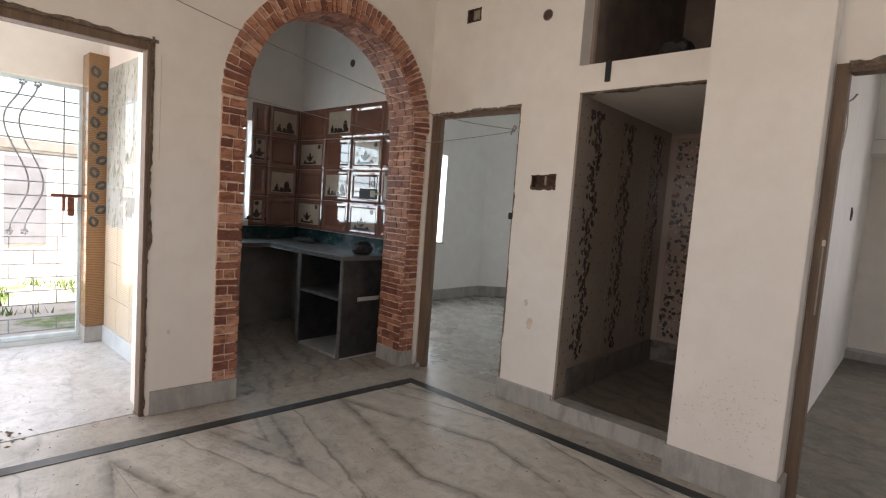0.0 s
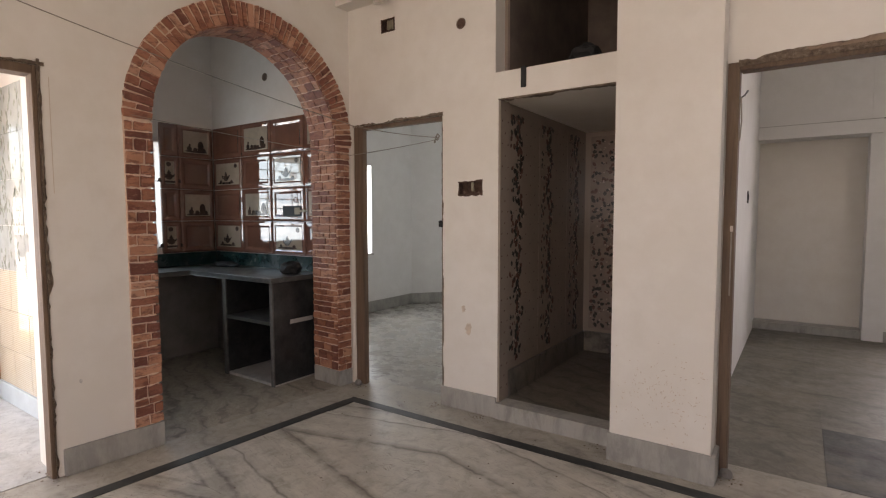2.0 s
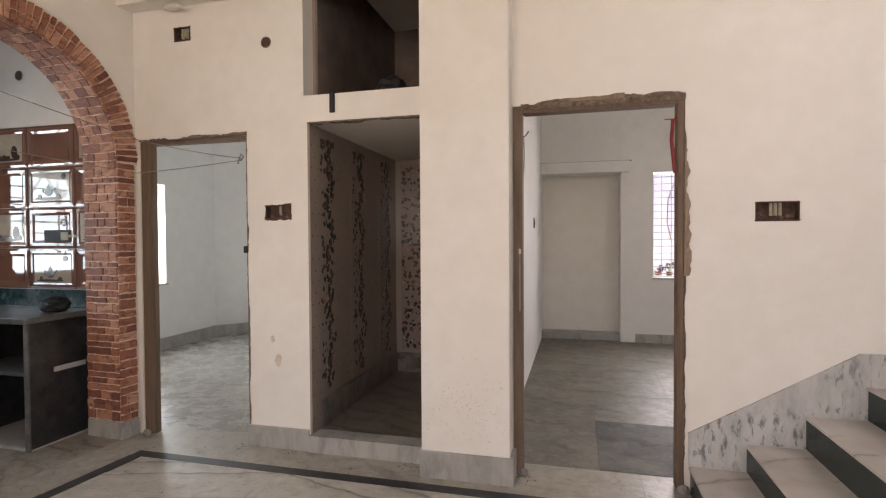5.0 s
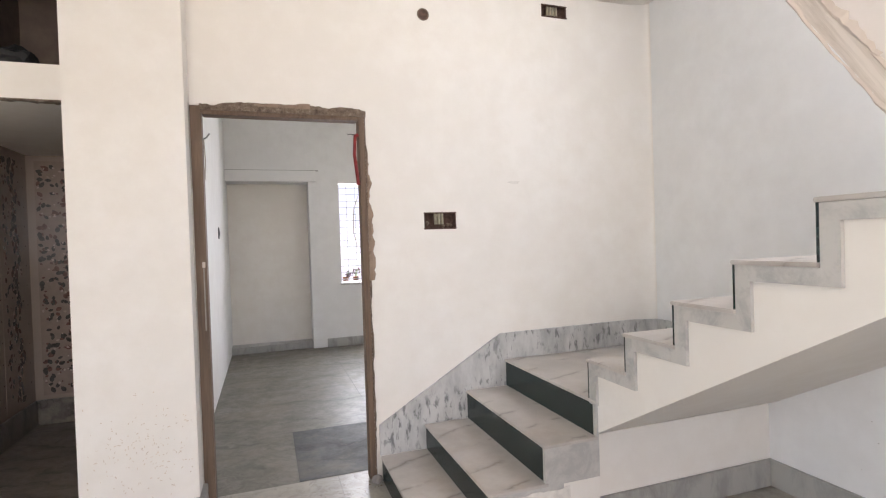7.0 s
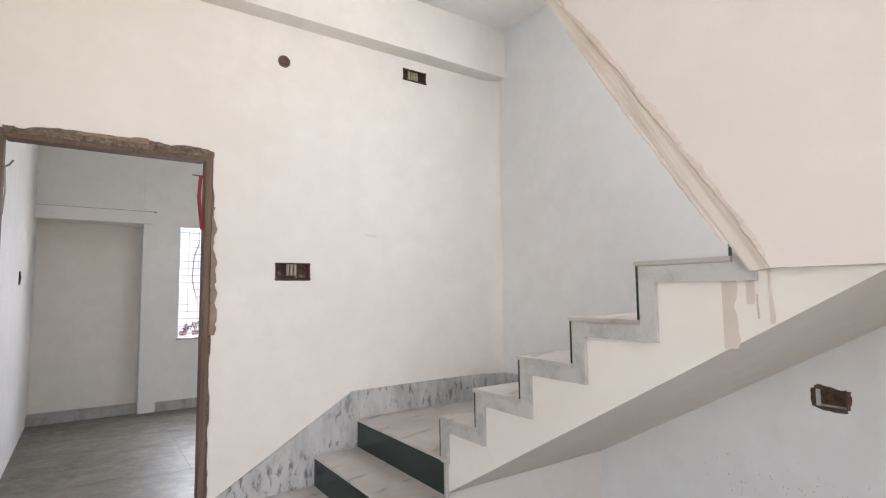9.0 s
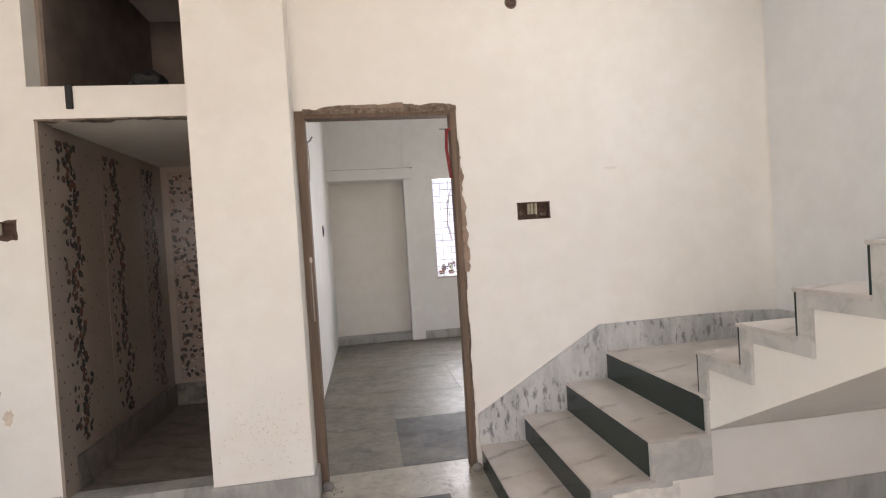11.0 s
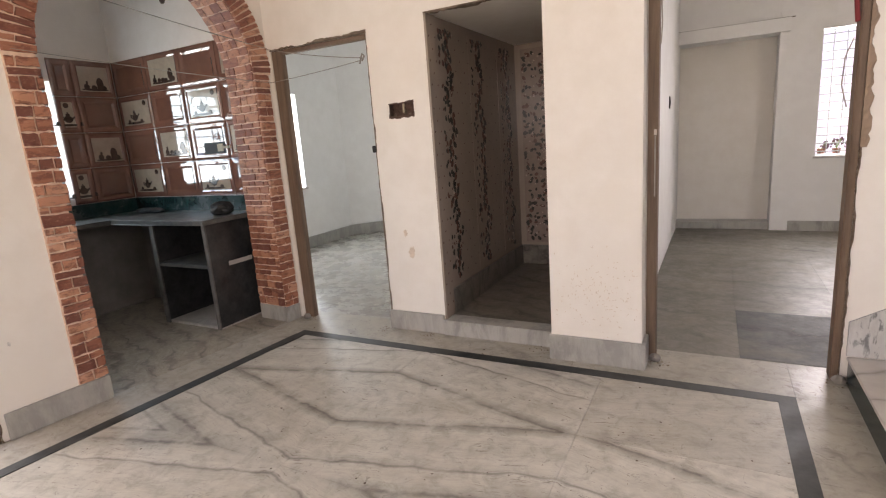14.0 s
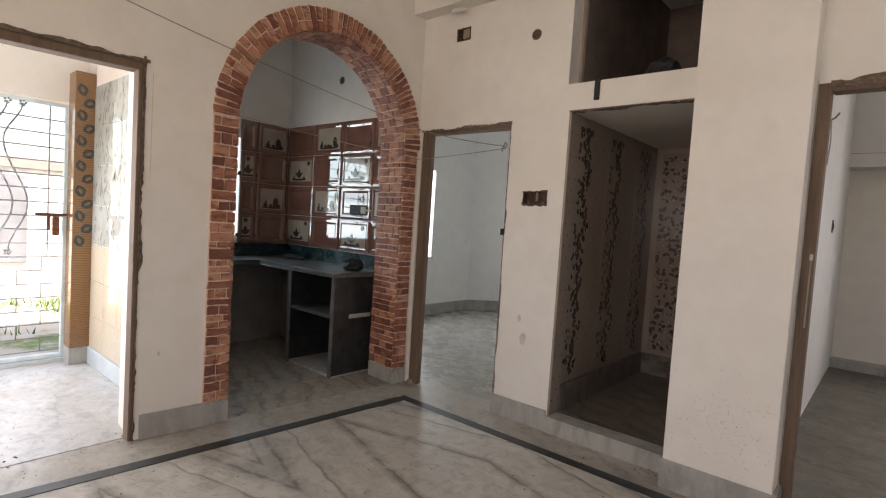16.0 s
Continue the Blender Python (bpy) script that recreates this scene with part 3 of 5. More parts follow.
panel_with_holes([S_END, AY0], [0, CEILING], [(DOOR_Y0, DOOR_Y1, -1, DOOR_TOP)], lambda a, b, c, d: box(bm, -0.13 if b <= DOOR_Y1 + 0.01 else -WT, 0, a, b, c, d))
box(bm, -WT, 0, AY1, 0.15, 0, CEILING)
N = 40
curve = [(AC - AR * math.cos(math.pi * i / N), SPRING + AB * math.sin(math.pi * i / N)) for i in range(N + 1)]
for (y0, z0), (y1, z1) in zip(curve, curve[1:]):
    prism(bm, [(y0, z0), (y1, z1), (y1, CEILING), (y0, CEILING)], -WT, 0, "x")
wall_west = structure("wall_west", bm, WALL, "cream painted wall with a wide brick-edged arch", "wall", SKEW)

# right wall with a broken cable hole, south wall with its openings
bm = bmesh.new()
panel_with_holes([SOUTH, BACK + 0.12], [0, CEILING], [(0.945, 1.055, 0.868, 0.942), (0.45, 1.45, 2.0, 2.9)], lambda a, b, c, d: box(bm, RIGHT, RIGHT + 0.13, a, b, c, d))
wall_east = structure("wall_east", bm, WALL_COOL, "pale painted wall beside the stairs", "wall")
bm = bmesh.new()
panel_with_holes([-3.3, RIGHT + 0.13], [0, CEILING], [(-0.35, 1.45, 1.2, 2.4), (-1.75, -0.45, 1.2, 2.4)], lambda a, b, c, d: box(bm, a, b, SOUTH - 0.13, SOUTH, c, d))
structure("wall_south", bm, WALL, "cream painted wall with two assumed, unseen window openings", "wall")
structure("ceiling", boxed(-5.2, 3.5, SOUTH - 0.13, 7.4, CEILING, CEILING + 0.15), CEIL, "white painted ceiling", "ceiling")

# kitchen walls
KX, KY = -4.62, 3.055
bm = bmesh.new()
panel_with_holes([3.10, 6.74], [0, CEILING], [(4.35, 5.365, 0.812, 2.012)], lambda a, b, c, d: box(bm, KX - 0.2, KX, a, b, c, d))
structure("wall_bedroom", bm, WALL_COOL, "outer bedroom wall, painted pale grey", "wall")
bm = bmesh.new()
panel_with_holes([1.30, 3.10], [0, CEILING], [(1.74, 2.518, 1.04, 2.005)], lambda a, b, c, d: box(bm, KX - 0.2, KX, a, b, c, d))
structure("wall_kitchen", bm, WALL_KITCHEN, "outer kitchen wall, cream with a warm bounce tint", "wall")
bm = bmesh.new()
box(bm, KX, -2.66, KY, 3.145, 0, CEILING)
structure("wall_kitchen", bm, WALL_KITCHEN, "painted kitchen wall above brown tiles", "wall")
structure("wall_kitchen", boxed(-4.95, -2.93, 1.305, 1.41, 0, CEILING), WALL_KITCHEN, "painted wall between porch and kitchen", "wall")

# bedroom behind the back wall
structure("wall_bedroom", boxed(-4.70, -1.45, 6.60, 6.74, 0, CEILING), WALL_COOL, "pale grey bedroom wall", "wall")
structure("wall_bedroom", boxed(-1.55, -1.41, 3.145, 6.74, 0, CEILING), WALL_COOL, "pale grey bedroom wall", "wall")
bm = bmesh.new()
prism(bm, [(-4.6195, 6.25), (-4.30, 6.5995), (-4.6195, 6.5995)], 0, CEILING, "z")
structure("corner_fillet", bm, WALL_COOL, "plastered diagonal bedroom corner", "trim")
# bathroom with the loft slab above it
structure("wall_bathroom", boxed(-1.41, -1.386, 3.145, 5.1, 0, CEILING), BATH_TILE, "tiled bathroom side wall", "wall")
structure("wall_bathroom", boxed(-1.41, -0.56, 4.66, 5.1, 0, CEILING), BATH_TILE, "tiled bathroom end wall", "wall")
structure("wall_bathroom", boxed(-0.61, -0.56, BACK + 0.13, 4.66, 0, CEILING), BATH_TILE, "tiled bathroom side wall", "wall")
structure("loft_slab", boxed(-1.386, -0.612, BACK + 0.126, 4.66, 2.073, 2.240), WALL, "white painted loft slab over the bathroom", "slab")
# dark brown-grey lining over the inner faces of the loft
structure("loft_lining", boxed(-1.386, -1.372, BACK + 0.128, 4.66, 2.241, CEILING), LOFT, "dark brown-grey side of the loft", "wall")
structure("loft_lining", boxed(-1.372, -0.612, 4.63, 4.66, 2.241, CEILING), LOFT, "dark brown-grey back of the loft", "wall")
structure("loft_lining", boxed(-0.626, -0.612, BACK + 0.13, 4.63, 2.241, CEILING), LOFT, "dark brown-grey side of the loft", "wall")
# second bedroom with its niche and window
structure("wall_bedroom", boxed(-0.33, -0.20, BACK + 0.13, 7.5, 0, CEILING), WALL_COOL, "pale painted bedroom wall", "wall")
FY = 7.05        # far wall of the second bedroom
bm = bmesh.new()
box(bm, 0.80, 1.19, FY, FY + 0.34, 0, CEILING)
box(bm, 1.19, 2.0, FY, FY + 0.26, 0, 0.831)
box(bm, 1.19, 2.0, FY, FY + 0.26, 2.152, CEILING)
box(bm, 2.0, 3.4, FY, FY + 0.26, 0, CEILING)
structure("wall_bedroom", bm, WALL_COOL, "pale painted bedroom wall with a barred window", "wall")
structure("wall_bedroom", boxed(-0.33, 0.799, FY + 0.28, FY + 0.44, 0, CEILING), WALL, "plain back of a shallow bedroom niche", "wall")
structure("wall_bedroom", boxed(-0.20, 0.799, FY + 0.002, FY + 0.279, 2.312, CEILING), WALL_COOL, "pale painted bedroom wall over a niche", "wall")
structure("niche_lintel", boxed(-0.20, 0.888, FY - 0.07, FY + 0.279, 2.172, 2.311), WALL_COOL, "white painted lintel over a shallow niche", "lintel")
structure("wall_bedroom", boxed(3.3, 3.4, BACK + 0.13, FY, 0, CEILING), WALL_COOL, "pale painted bedroom wall", "wall")
structure("niche_curb", boxed(-0.20, 0.799, FY + 0.06, FY + 0.279, 0, 0.085), SKIRT, "low stone curb of the niche", "curb")

# porch shell
# thin dark strip painted in as the shadow line over the niche lintel
structure("lintel_seam", boxed(-0.199, 0.93, FY - 0.006, FY - 0.0005, 2.313, 2.324), SHADOW_LINE, "dark strip for the shadow line above the lintel", "seam")
structure("porch_lintel", boxed(-4.95, -4.78, -1.3, 1.305, 2.07, CEILING), WALL, "white painted wall above the porch gate", "wall")
# the opening in this side wall is added to let the fill in
bm = bmesh.new()
panel_with_holes([-4.95, -2.93], [0, CEILING], [(-4.6, -3.2, 0.55, 2.05)], lambda a, b, c, d: box(bm, a, b, -1.32, -1.2, c, d))
structure("wall_porch", bm, WALL, "cream porch side wall with an added opening for fill light", "wall")


def skirting(dims, material=SKIRT, m=None, label="grey marble skirting"):
    return structure("baseboard", boxed(*dims, bevel=0.003), material, label, "skirting", m)


skirting((-1.825, -1.386, BACK - 0.02, BACK, 0, 0.135))
skirting((-0.606, -0.078, PILLAR_FACE - 0.02, PILLAR_FACE, 0, 0.150))
skirting((-0.606, -0.5985, PILLAR_FACE, BACK - 0.03, 0, 0.150))
skirting((-0.0995, -0.078, PILLAR_FACE, BACK - 0.012, 0, 0.150))
skirting((0, 0.02, DOOR_Y1 + 0.03, AY0 + 0.02, 0, 0.14), SKIRT, SKEW)
skirting((-WT, 0, AY0, AY0 + 0.02, 0, 0.14), SKIRT, SKEW)
skirting((0, 0.02, AY1 - 0.02, 0.0, 0, 0.12), SKIRT, SKEW)
skirting((-WT, 0, AY1 - 0.02, AY1, 0, 0.12), SKIRT, SKEW)
skirting((0, 0.02, S_END, DOOR_Y0, 0, 0.14), SKIRT, SKEW)
skirting((1.66, RIGHT - 0.02, 2.125, 2.145, 0, 0.14))
skirting((RIGHT - 0.02, RIGHT, SOUTH, 2.145, 0, 0.14))
skirting((-4.62, -4.60, 3.15, 6.24, 0, 0.15))
skirting((-4.29, -1.55, 6.58, 6.60, 0, 0.15))
bm = bmesh.new()
prism(bm, [(-4.618, 6.235), (-4.600, 6.235), (-4.282, 6.582), (-4.300, 6.598)], 0, 0.15, "z")
structure("baseboard", bm, SKIRT, "grey marble skirting across a diagonal corner", "skirting")
skirting((0.975, 3.3, FY - 0.02, FY, 0, 0.115))
skirting((-4.595, -2.96, 1.285, 1.305, 0, 0.135), SKIRT_BLUE, label="pale blue glazed porch skirting")
skirting((-1.386, -1.37, 3.145, 4.66, 0.10, 0.28), MARBLE_BATH, label="grey stone bathroom skirting")
skirting((-1.37, -0.612, 4.64, 4.66, 0.10, 0.28), MARBLE_BATH, label="grey stone bathroom skirting")
# dark panels put the worktop's shade into the wall colour below it
structure("counter_backing", boxed(-4.60, -3.76, 3.033, KY - 0.001, 0, 0.817), CONCRETE, "dark grey panel for the shade under the worktop", "wall")
structure("counter_backing", boxed(KX + 0.001, -4.60, 1.412, KY - 0.001, 0, 0.817), CONCRETE, "dark grey panel for the shade under the worktop", "wall")

# ---- stairs ----
S1X, S1Z = [0.820, 1.085, 1.350, 1.612], [0.140, 0.282, 0.447, 0.608]
S2Y, S2Z = [2.138, 1.878, 1.606, 1.348, 1.086, 0.812], [0.788, 0.947, 1.106, 1.260, 1.432, 1.600]
SY, SX = 2.083, 1.630          # near face of the first flight, near face of the second
UNDER = 2.145                  # wall under the second flight
stairs = tagged(new("staircase"), "marble staircase with dark green risers turning round a quarter landing", "staircase", kind="structure")


def soffit(y):
    return 0.480 + 0.583 * (2.053 - y)


bm = bmesh.new()
for i in range(3):
    box(bm, S1X[i] + 0.018, S1X[i + 1] + 0.018, SY + 0.019, BACK, 0, S1Z[i] - 0.016)
box(bm, S1X[3] + 0.018, RIGHT, UNDER + 0.02, BACK, 0, S1Z[3] - 0.024)
box(bm, S1X[3] + 0.018, SX + 0.004, SY + 0.02, UNDER + 0.02, 0, 0.43)
box(bm, 1.374, 1.632, SY + 0.003, SY + 0.0185, 0, 0.43)
part("base", bm, WALL, stairs, "white plastered step bodies")
for i in range(4):
    x1 = S1X[i + 1] + 0.018 if i < 3 else RIGHT
    part("tread", boxed(S1X[i], x1, SY - 0.005, BACK - 0.018, S1Z[i] - 0.014, S1Z[i], bevel=0.003), TREAD, stairs)
    part("riser", boxed(S1X[i] + 0.008, S1X[i] + 0.018, SY + 0.001, BACK - 0.018, S1Z[i - 1] if i else 0.0, S1Z[i] - 0.014), GREEN, stairs, "polished dark green stone riser")
    part("edge_cladding", boxed(S1X[i] + 0.004, min(1.632, S1X[i] + (0.62 if i == 0 else 0.36)), SY, SY + 0.018, 0.0 if i == 0 else S1Z[i - 1] - 0.015, S1Z[i] - 0.015) if i < 3 else boxed(S1X[3] + 0.004, 1.632, SY, SY + 0.018, 0.445, S1Z[3] - 0.015), FASCIA, stairs, "grey marble edge cladding")
bm = bmesh.new()
prism(bm, [(SX + 0.004, 0.0), (RIGHT, 0.0), (RIGHT, 0.43), (SX + 0.004, 0.43)], UNDER, UNDER + 0.02, "y")
part("panel", bm, WALL, stairs)
# second flight: waist slab, treads, risers, marble-clad string
bm = bmesh.new()
prof = [(SY + 0.02, soffit(SY + 0.02))]
for i in range(6):
    z_lo = S1Z[3] if i == 0 else S2Z[i - 1] - 0.022
    prof += [(S2Y[i] - 0.012, z_lo), (S2Y[i] - 0.012, S2Z[i] - 0.022)]
prof[1] = (S2Y[0] - 0.012, S1Z[3] - 0.024)
# landing runs on unseen to y -1.50, added to shade under the stairs
prof += [(-1.50, S2Z[5] - 0.022), (-1.50, soffit(0.49)), (0.49, soffit(0.49))]
prism(bm, prof, SX, RIGHT, "x")
part("second_flight", bm, WALL, stairs, "white plastered flight with a sloping underside and an added unseen landing")
for i in range(6):
    y1 = S2Y[i + 1] - 0.012 if i < 5 else -1.50
    part("tread", boxed(SX - 0.02, RIGHT, y1, S2Y[i], S2Z[i] - 0.014, S2Z[i], bevel=0.003), TREAD, stairs)
    z_lo = S1Z[3] if i == 0 else S2Z[i - 1]
    part("riser", boxed(SX - 0.012, RIGHT, S2Y[i] - 0.012, S2Y[i] - 0.003, z_lo, S2Z[i] - 0.014), GREEN, stairs, "polished dark green stone riser")
    bm = bmesh.new()
    yb = S2Y[i] - 0.066
    lo = (S1Z[3] - 0.02 if i == 0 else S2Z[i - 1] - 0.063)
    prism(bm, [(S2Y[i] - 0.013, lo), (S2Y[i] - 0.013, S2Z[i] - 0.015), (y1 - 0.001, S2Z[i] - 0.015), (y1 - 0.001, S2Z[i] - 0.063), (yb, S2Z[i] - 0.063), (yb, lo)], SX - 0.014, SX - 0.001, "x")
    part("edge_cladding", bm, FASCIA, stairs, "grey marble stepped edge cladding")
# stepped skirting up the wall
bm = bmesh.new()
prism(bm, [(S1X[0], S1Z[0]), (S1X[0], 0.312), (1.592, 0.768), (2.549, 0.775), (2.549, S1Z[3]), (S1X[3] + 0.018, S1Z[3]), (S1X[3] + 0.018, S1Z[2]), (S1X[2] + 0.018, S1Z[2]), (S1X[2] + 0.018, S1Z[1]), (S1X[1] + 0.018, S1Z[1]), (S1X[1] + 0.018, S1Z[0])], BACK - 0.016, BACK - 0.0005, "y")
part("stair_skirting", bm, SKIRT_STAIR, stairs, "black-streaked white marble skirting")
bm = bmesh.new()
prism(bm, [(2.550, BACK - 0.016), (RIGHT - 0.016, 2.939), (RIGHT - 0.002, 2.953), (2.556, BACK - 0.002)], S1Z[3], 0.775, "z")
part("stair_skirting", bm, SKIRT_STAIR, stairs)
part("stair_skirting", boxed(RIGHT - 0.016, RIGHT - 0.001, 2.13, 2.939, S1Z[3], 0.775), SKIRT_STAIR, stairs)
# wall of the upper flight over the string, with its unpainted sloping edge
bm = bmesh.new()
# the unseen stretch back to y -1.50 is added to block window light
prism(bm, [(0.705, 1.397), (-1.50, 1.397), (-1.50, CEILING), (1.878, CEILING), (1.313, 2.318), (0.782, 1.547)], SX - 0.030, SX + 0.11, "x")
structure("wall_upper_flight", bm, WALL_PINK, "pinkish white wall under the upper flight, extended unseen for shade", "wall")
bm = bmesh.new()
prism(bm, [(0.752, 1.391), (0.705, 1.397), (0.782, 1.547), (1.313, 2.318), (1.878, CEILING), (1.945, CEILING), (1.444, 2.468), (1.187, 2.056)], SX - 0.033, SX + 0.105, "x")
sloping_edge = structure("sloping_edge", bm, SLOPE_EDGE, "unpainted beige plaster edge of the upper flight", "trim")
# ridges of float marks that run along the bare edge
rnd = random.Random(17)
for y0, z0, y1, z1, wide in ((0.716, 1.42, 0.79, 1.55, 0.010), (0.79, 1.55, 0.93, 1.755, 0.013), (0.915, 1.742, 1.06, 1.95, 0.016), (1.045, 1.945, 1.32, 2.335, 0.012), (1.31, 2.33, 1.60, 2.78, 0.014), (0.80, 1.452, 1.01, 1.775, 0.007), (1.00, 1.755, 1.30, 2.235, 0.008)):
    bm = bmesh.new()
    rows = []
    for k in range(15):
        u = k / 14
        w = wide * (0.35 + 0.65 * math.sin(math.pi * min(max(u, 0.04), 0.96))) * rnd.uniform(0.7, 1.2)
        y, z = y0 + (y1 - y0) * u + rnd.uniform(-0.003, 0.003), z0 + (z1 - z0) * u
        rows.append([bm.verts.new(p) for p in ((SX - 0.0325, y - w, z + 0.6 * w), (SX - 0.0355 - 0.15 * w, y, z), (SX - 0.0325, y + w * 0.5, z - 0.3 * w))])
    for a, b in zip(rows, rows[1:]):
        for q in (0, 1):
            bm.faces.new((a[q], a[q + 1], b[q + 1], b[q]))
    part("float_mark", bm, PLASTER, sloping_edge)


def run_stain(name, y, top, low, width, seed):
    """A run of plaster wash down the string: straight on one side, torn on the other."""
    ragged(name, low, top, width, width * 0.45, lambda u, v, w: (SX - 0.0006 - w, y - v, u), PLASTER, stairs, "unpainted plaster run", 0.02, seed, 0.0014)


run_stain("bare_band", 0.836, 1.368, soffit(0.83) + 0.004, 0.034, 61)
run_stain("bare_band", 0.776, 1.39, 1.31, 0.014, 62)
run_stain("bare_band", 0.724, 1.396, soffit(0.715) + 0.004, 0.010, 63)
run_stain("bare_band", 0.752, 1.335, 1.275, 0.005, 64)

# ---- doors frames and arch ----


def door_frame(name, label, x0, x1, top, y0, y1, pw=0.058, pr=0.040, head=0.052):
    t = tagged(new(name), label, "door frame", kind="structure")
    part("post", boxed(x0, x0 + pw, y0, y1, 0, top, bevel=0.006), WOOD, t)
    part("post", boxed(x1 - pr, x1 - 0.0005, y0, y1, 0, top, bevel=0.006), WOOD, t)
    part("head", boxed(x0 + pw, x1 - pr, y0, y1, top - head, top, bevel=0.006), WOOD, t)
    return t


frame_1 = door_frame("door_1", "bare wooden door frame without a door, plaster torn round it", -2.660, -1.820, 2.018, 3.024, 3.078, 0.092, 0.006, 0.03)
frame_2 = door_frame("door_2", "bare brown wooden door frame without a door, plaster torn round it", -0.108, 0.796, 2.081, BACK - 0.012, 3.10, 0.064, 0.034, 0.042)
frame_3 = tagged(new("door_3"), "bare door frame opening to the porch, raw plaster edges", "door frame", kind="structure")
frame_3.matrix_basis = SKEW
part("post", boxed(-0.10, 0.004, DOOR_Y1 - 0.022, DOOR_Y1 - 0.001, 0, DOOR_TOP - 0.001, bevel=0.004), WOOD, frame_3)
part("post", boxed(-0.10, 0.004, DOOR_Y0 + 0.001, DOOR_Y0 + 0.05, 0, DOOR_TOP - 0.001, bevel=0.004), WOOD, frame_3)
part("head", boxed(-0.10, 0.004, DOOR_Y0 + 0.05, DOOR_Y1 - 0.022, DOOR_TOP - 0.045, DOOR_TOP - 0.001, bevel=0.004), WOOD, frame_3)

ragged("torn_plaster", -2.66, -1.810, 0.012, 0.012, lambda u, v, w: (u, BACK - w, 2.018 + v), MORTAR, frame_1, seed=1)
ragged("torn_plaster", 0.10, 2.03, 0.004, 0.008, lambda u, v, w: (-1.820 + v, BACK - w, u), MORTAR, frame_1, seed=2, thick=0.004)
ragged("torn_plaster", -0.05, 0.80, 0.036, 0.012, lambda u, v, w: (u, BACK - 0.0125 - w, 2.058 + v), MORTAR, frame_2, seed=3, thick=0.010)
ragged("torn_plaster", 0.22, 0.50, 0.022, 0.010, lambda u, v, w: (u, BACK - 0.014 - w, 2.084 + v), EARTH, frame_2, seed=4, thick=0.012)
ragged("torn_plaster", 1.14, 1.80, 0.024, 0.013, lambda u, v, w: (0.797 + v, BACK - w, u), EARTH, frame_2, seed=5, thick=0.010)
ragged("torn_plaster", 0.0, 2.08, 0.006, 0.006, lambda u, v, w: (0.797 + v, BACK - w, u), MORTAR, frame_2, seed=6, thick=0.006)
ragged("torn_plaster", 0.0, 2.09, 0.020, 0.008, lambda u, v, w: (-0.106 - 0 * v + w * 0, BACK - 0.012 - w, u) if v == 0 else (-0.098 + 0.004, BACK - 0.012 - v, u), LIMESTAIN, frame_2, seed=7, thick=0.004)
ragged("torn_plaster", 0.0, 1.50, 0.013, 0.012, lambda u, v, w: (w, DOOR_Y1 + v, u), MORTAR, frame_3, seed=8)
ragged("torn_plaster", 1.50, 2.10, 0.017, 0.005, lambda u, v, w: (w, DOOR_Y1 + v, u), MORTAR, frame_3, seed=9)
ragged("torn_plaster", DOOR_Y0, DOOR_Y1 + 0.03, 0.018, 0.010, lambda u, v, w: (w, u, DOOR_TOP + v), MORTAR, frame_3, seed=10, thick=0.012)


# ledge bricks of the arch
def brick_variant(seed):
    rnd = random.Random(seed)
    bm = bmesh.new()
    box(bm, -0.5, 0.5, -0.5, 0.5, -0.5, 0.5)
    bmesh.ops.subdivide_edges(bm, edges=[e for e in bm.edges if abs(e.verts[0].co.x - e.verts[1].co.x) > 0.5], cuts=2)
    for v in bm.verts:
        v.co += Vector((rnd.uniform(-0.04, 0.04), rnd.uniform(-0.12, 0.08) if v.co.y < 0 else 0, rnd.uniform(-0.085, 0.085)))
        if v.co.y < 0:
            v.co.x *= 0.95
            v.co.z *= 0.88
    me = bpy.data.meshes.new("brick")
    bmesh.ops.recalc_face_normals(bm, faces=bm.faces)
    bm.to_mesh(me)
    bm.free()
    me.materials.append(BRICK)
    return me


VARIANTS = [brick_variant(i) for i in range(22)]
arch = tagged(new("arch_cladding"), "red-brown ledge brick cladding round the kitchen arch", "brick cladding", kind="structure")
arch.matrix_basis = SKEW
rnd = random.Random(11)
PROUD, CH = 0.017, 0.060
BORDER = 0.132


def lay(width, run, place):
    """Courses of unequal bricks over a band; place(u, v) gives the matrix of a brick's middle."""
    v, k = 0.0, 0
    while v < run - 0.02:
        h = min(CH * rnd.choice((0.66, 0.8, 0.9, 1.0, 1.18)), run - v)
        if run - v - h < 0.025:
            h = run - v
        u = 0.0
        while u < width - 0.012:
            w = rnd.choice((0.07, 0.10, 0.125, 0.15)) if (k % 2 or u) else rnd.choice((0.045, 0.075))
            if width - u - w < 0.035:
                w = width - u
            m, stretch = place(u + w / 2, v + h / 2)
            shared("brick", rnd.choice(VARIANTS), arch, m @ Matrix.Diagonal((w - 0.007, PROUD * rnd.uniform(0.8, 1.2), h * stretch - 0.0065, 1)))
            u += w
        v += h
        k += 1


def face_room(y, z, turn=0.0):
    """On the room's side of the wall: brick length along local y, depth out to +x."""
    m = Matrix(((0, -1, 0, 0.003 + PROUD / 2), (1, 0, 0, y), (0, 0, 1, z), (0, 0, 0, 1)))
    return m @ pose(0, 0, 0, 0, turn, 0)


lay(BORDER + PROUD + 0.003, SPRING - 0.14, lambda u, v: (face_room(AY0 - BORDER + u, 0.14 + v), 1))
lay(AY1 * -1 - 0.004 + PROUD + 0.003, SPRING - 0.12, lambda u, v: (face_room(AY1 - PROUD - 0.003 + u, 0.12 + v), 1))
lay(WT, SPRING - 0.12, lambda u, v: (Matrix(((1, 0, 0, -u), (0, 1, 0, AY1 - 0.003 - PROUD / 2), (0, 0, 1, 0.12 + v), (0, 0, 0, 1))), 1))


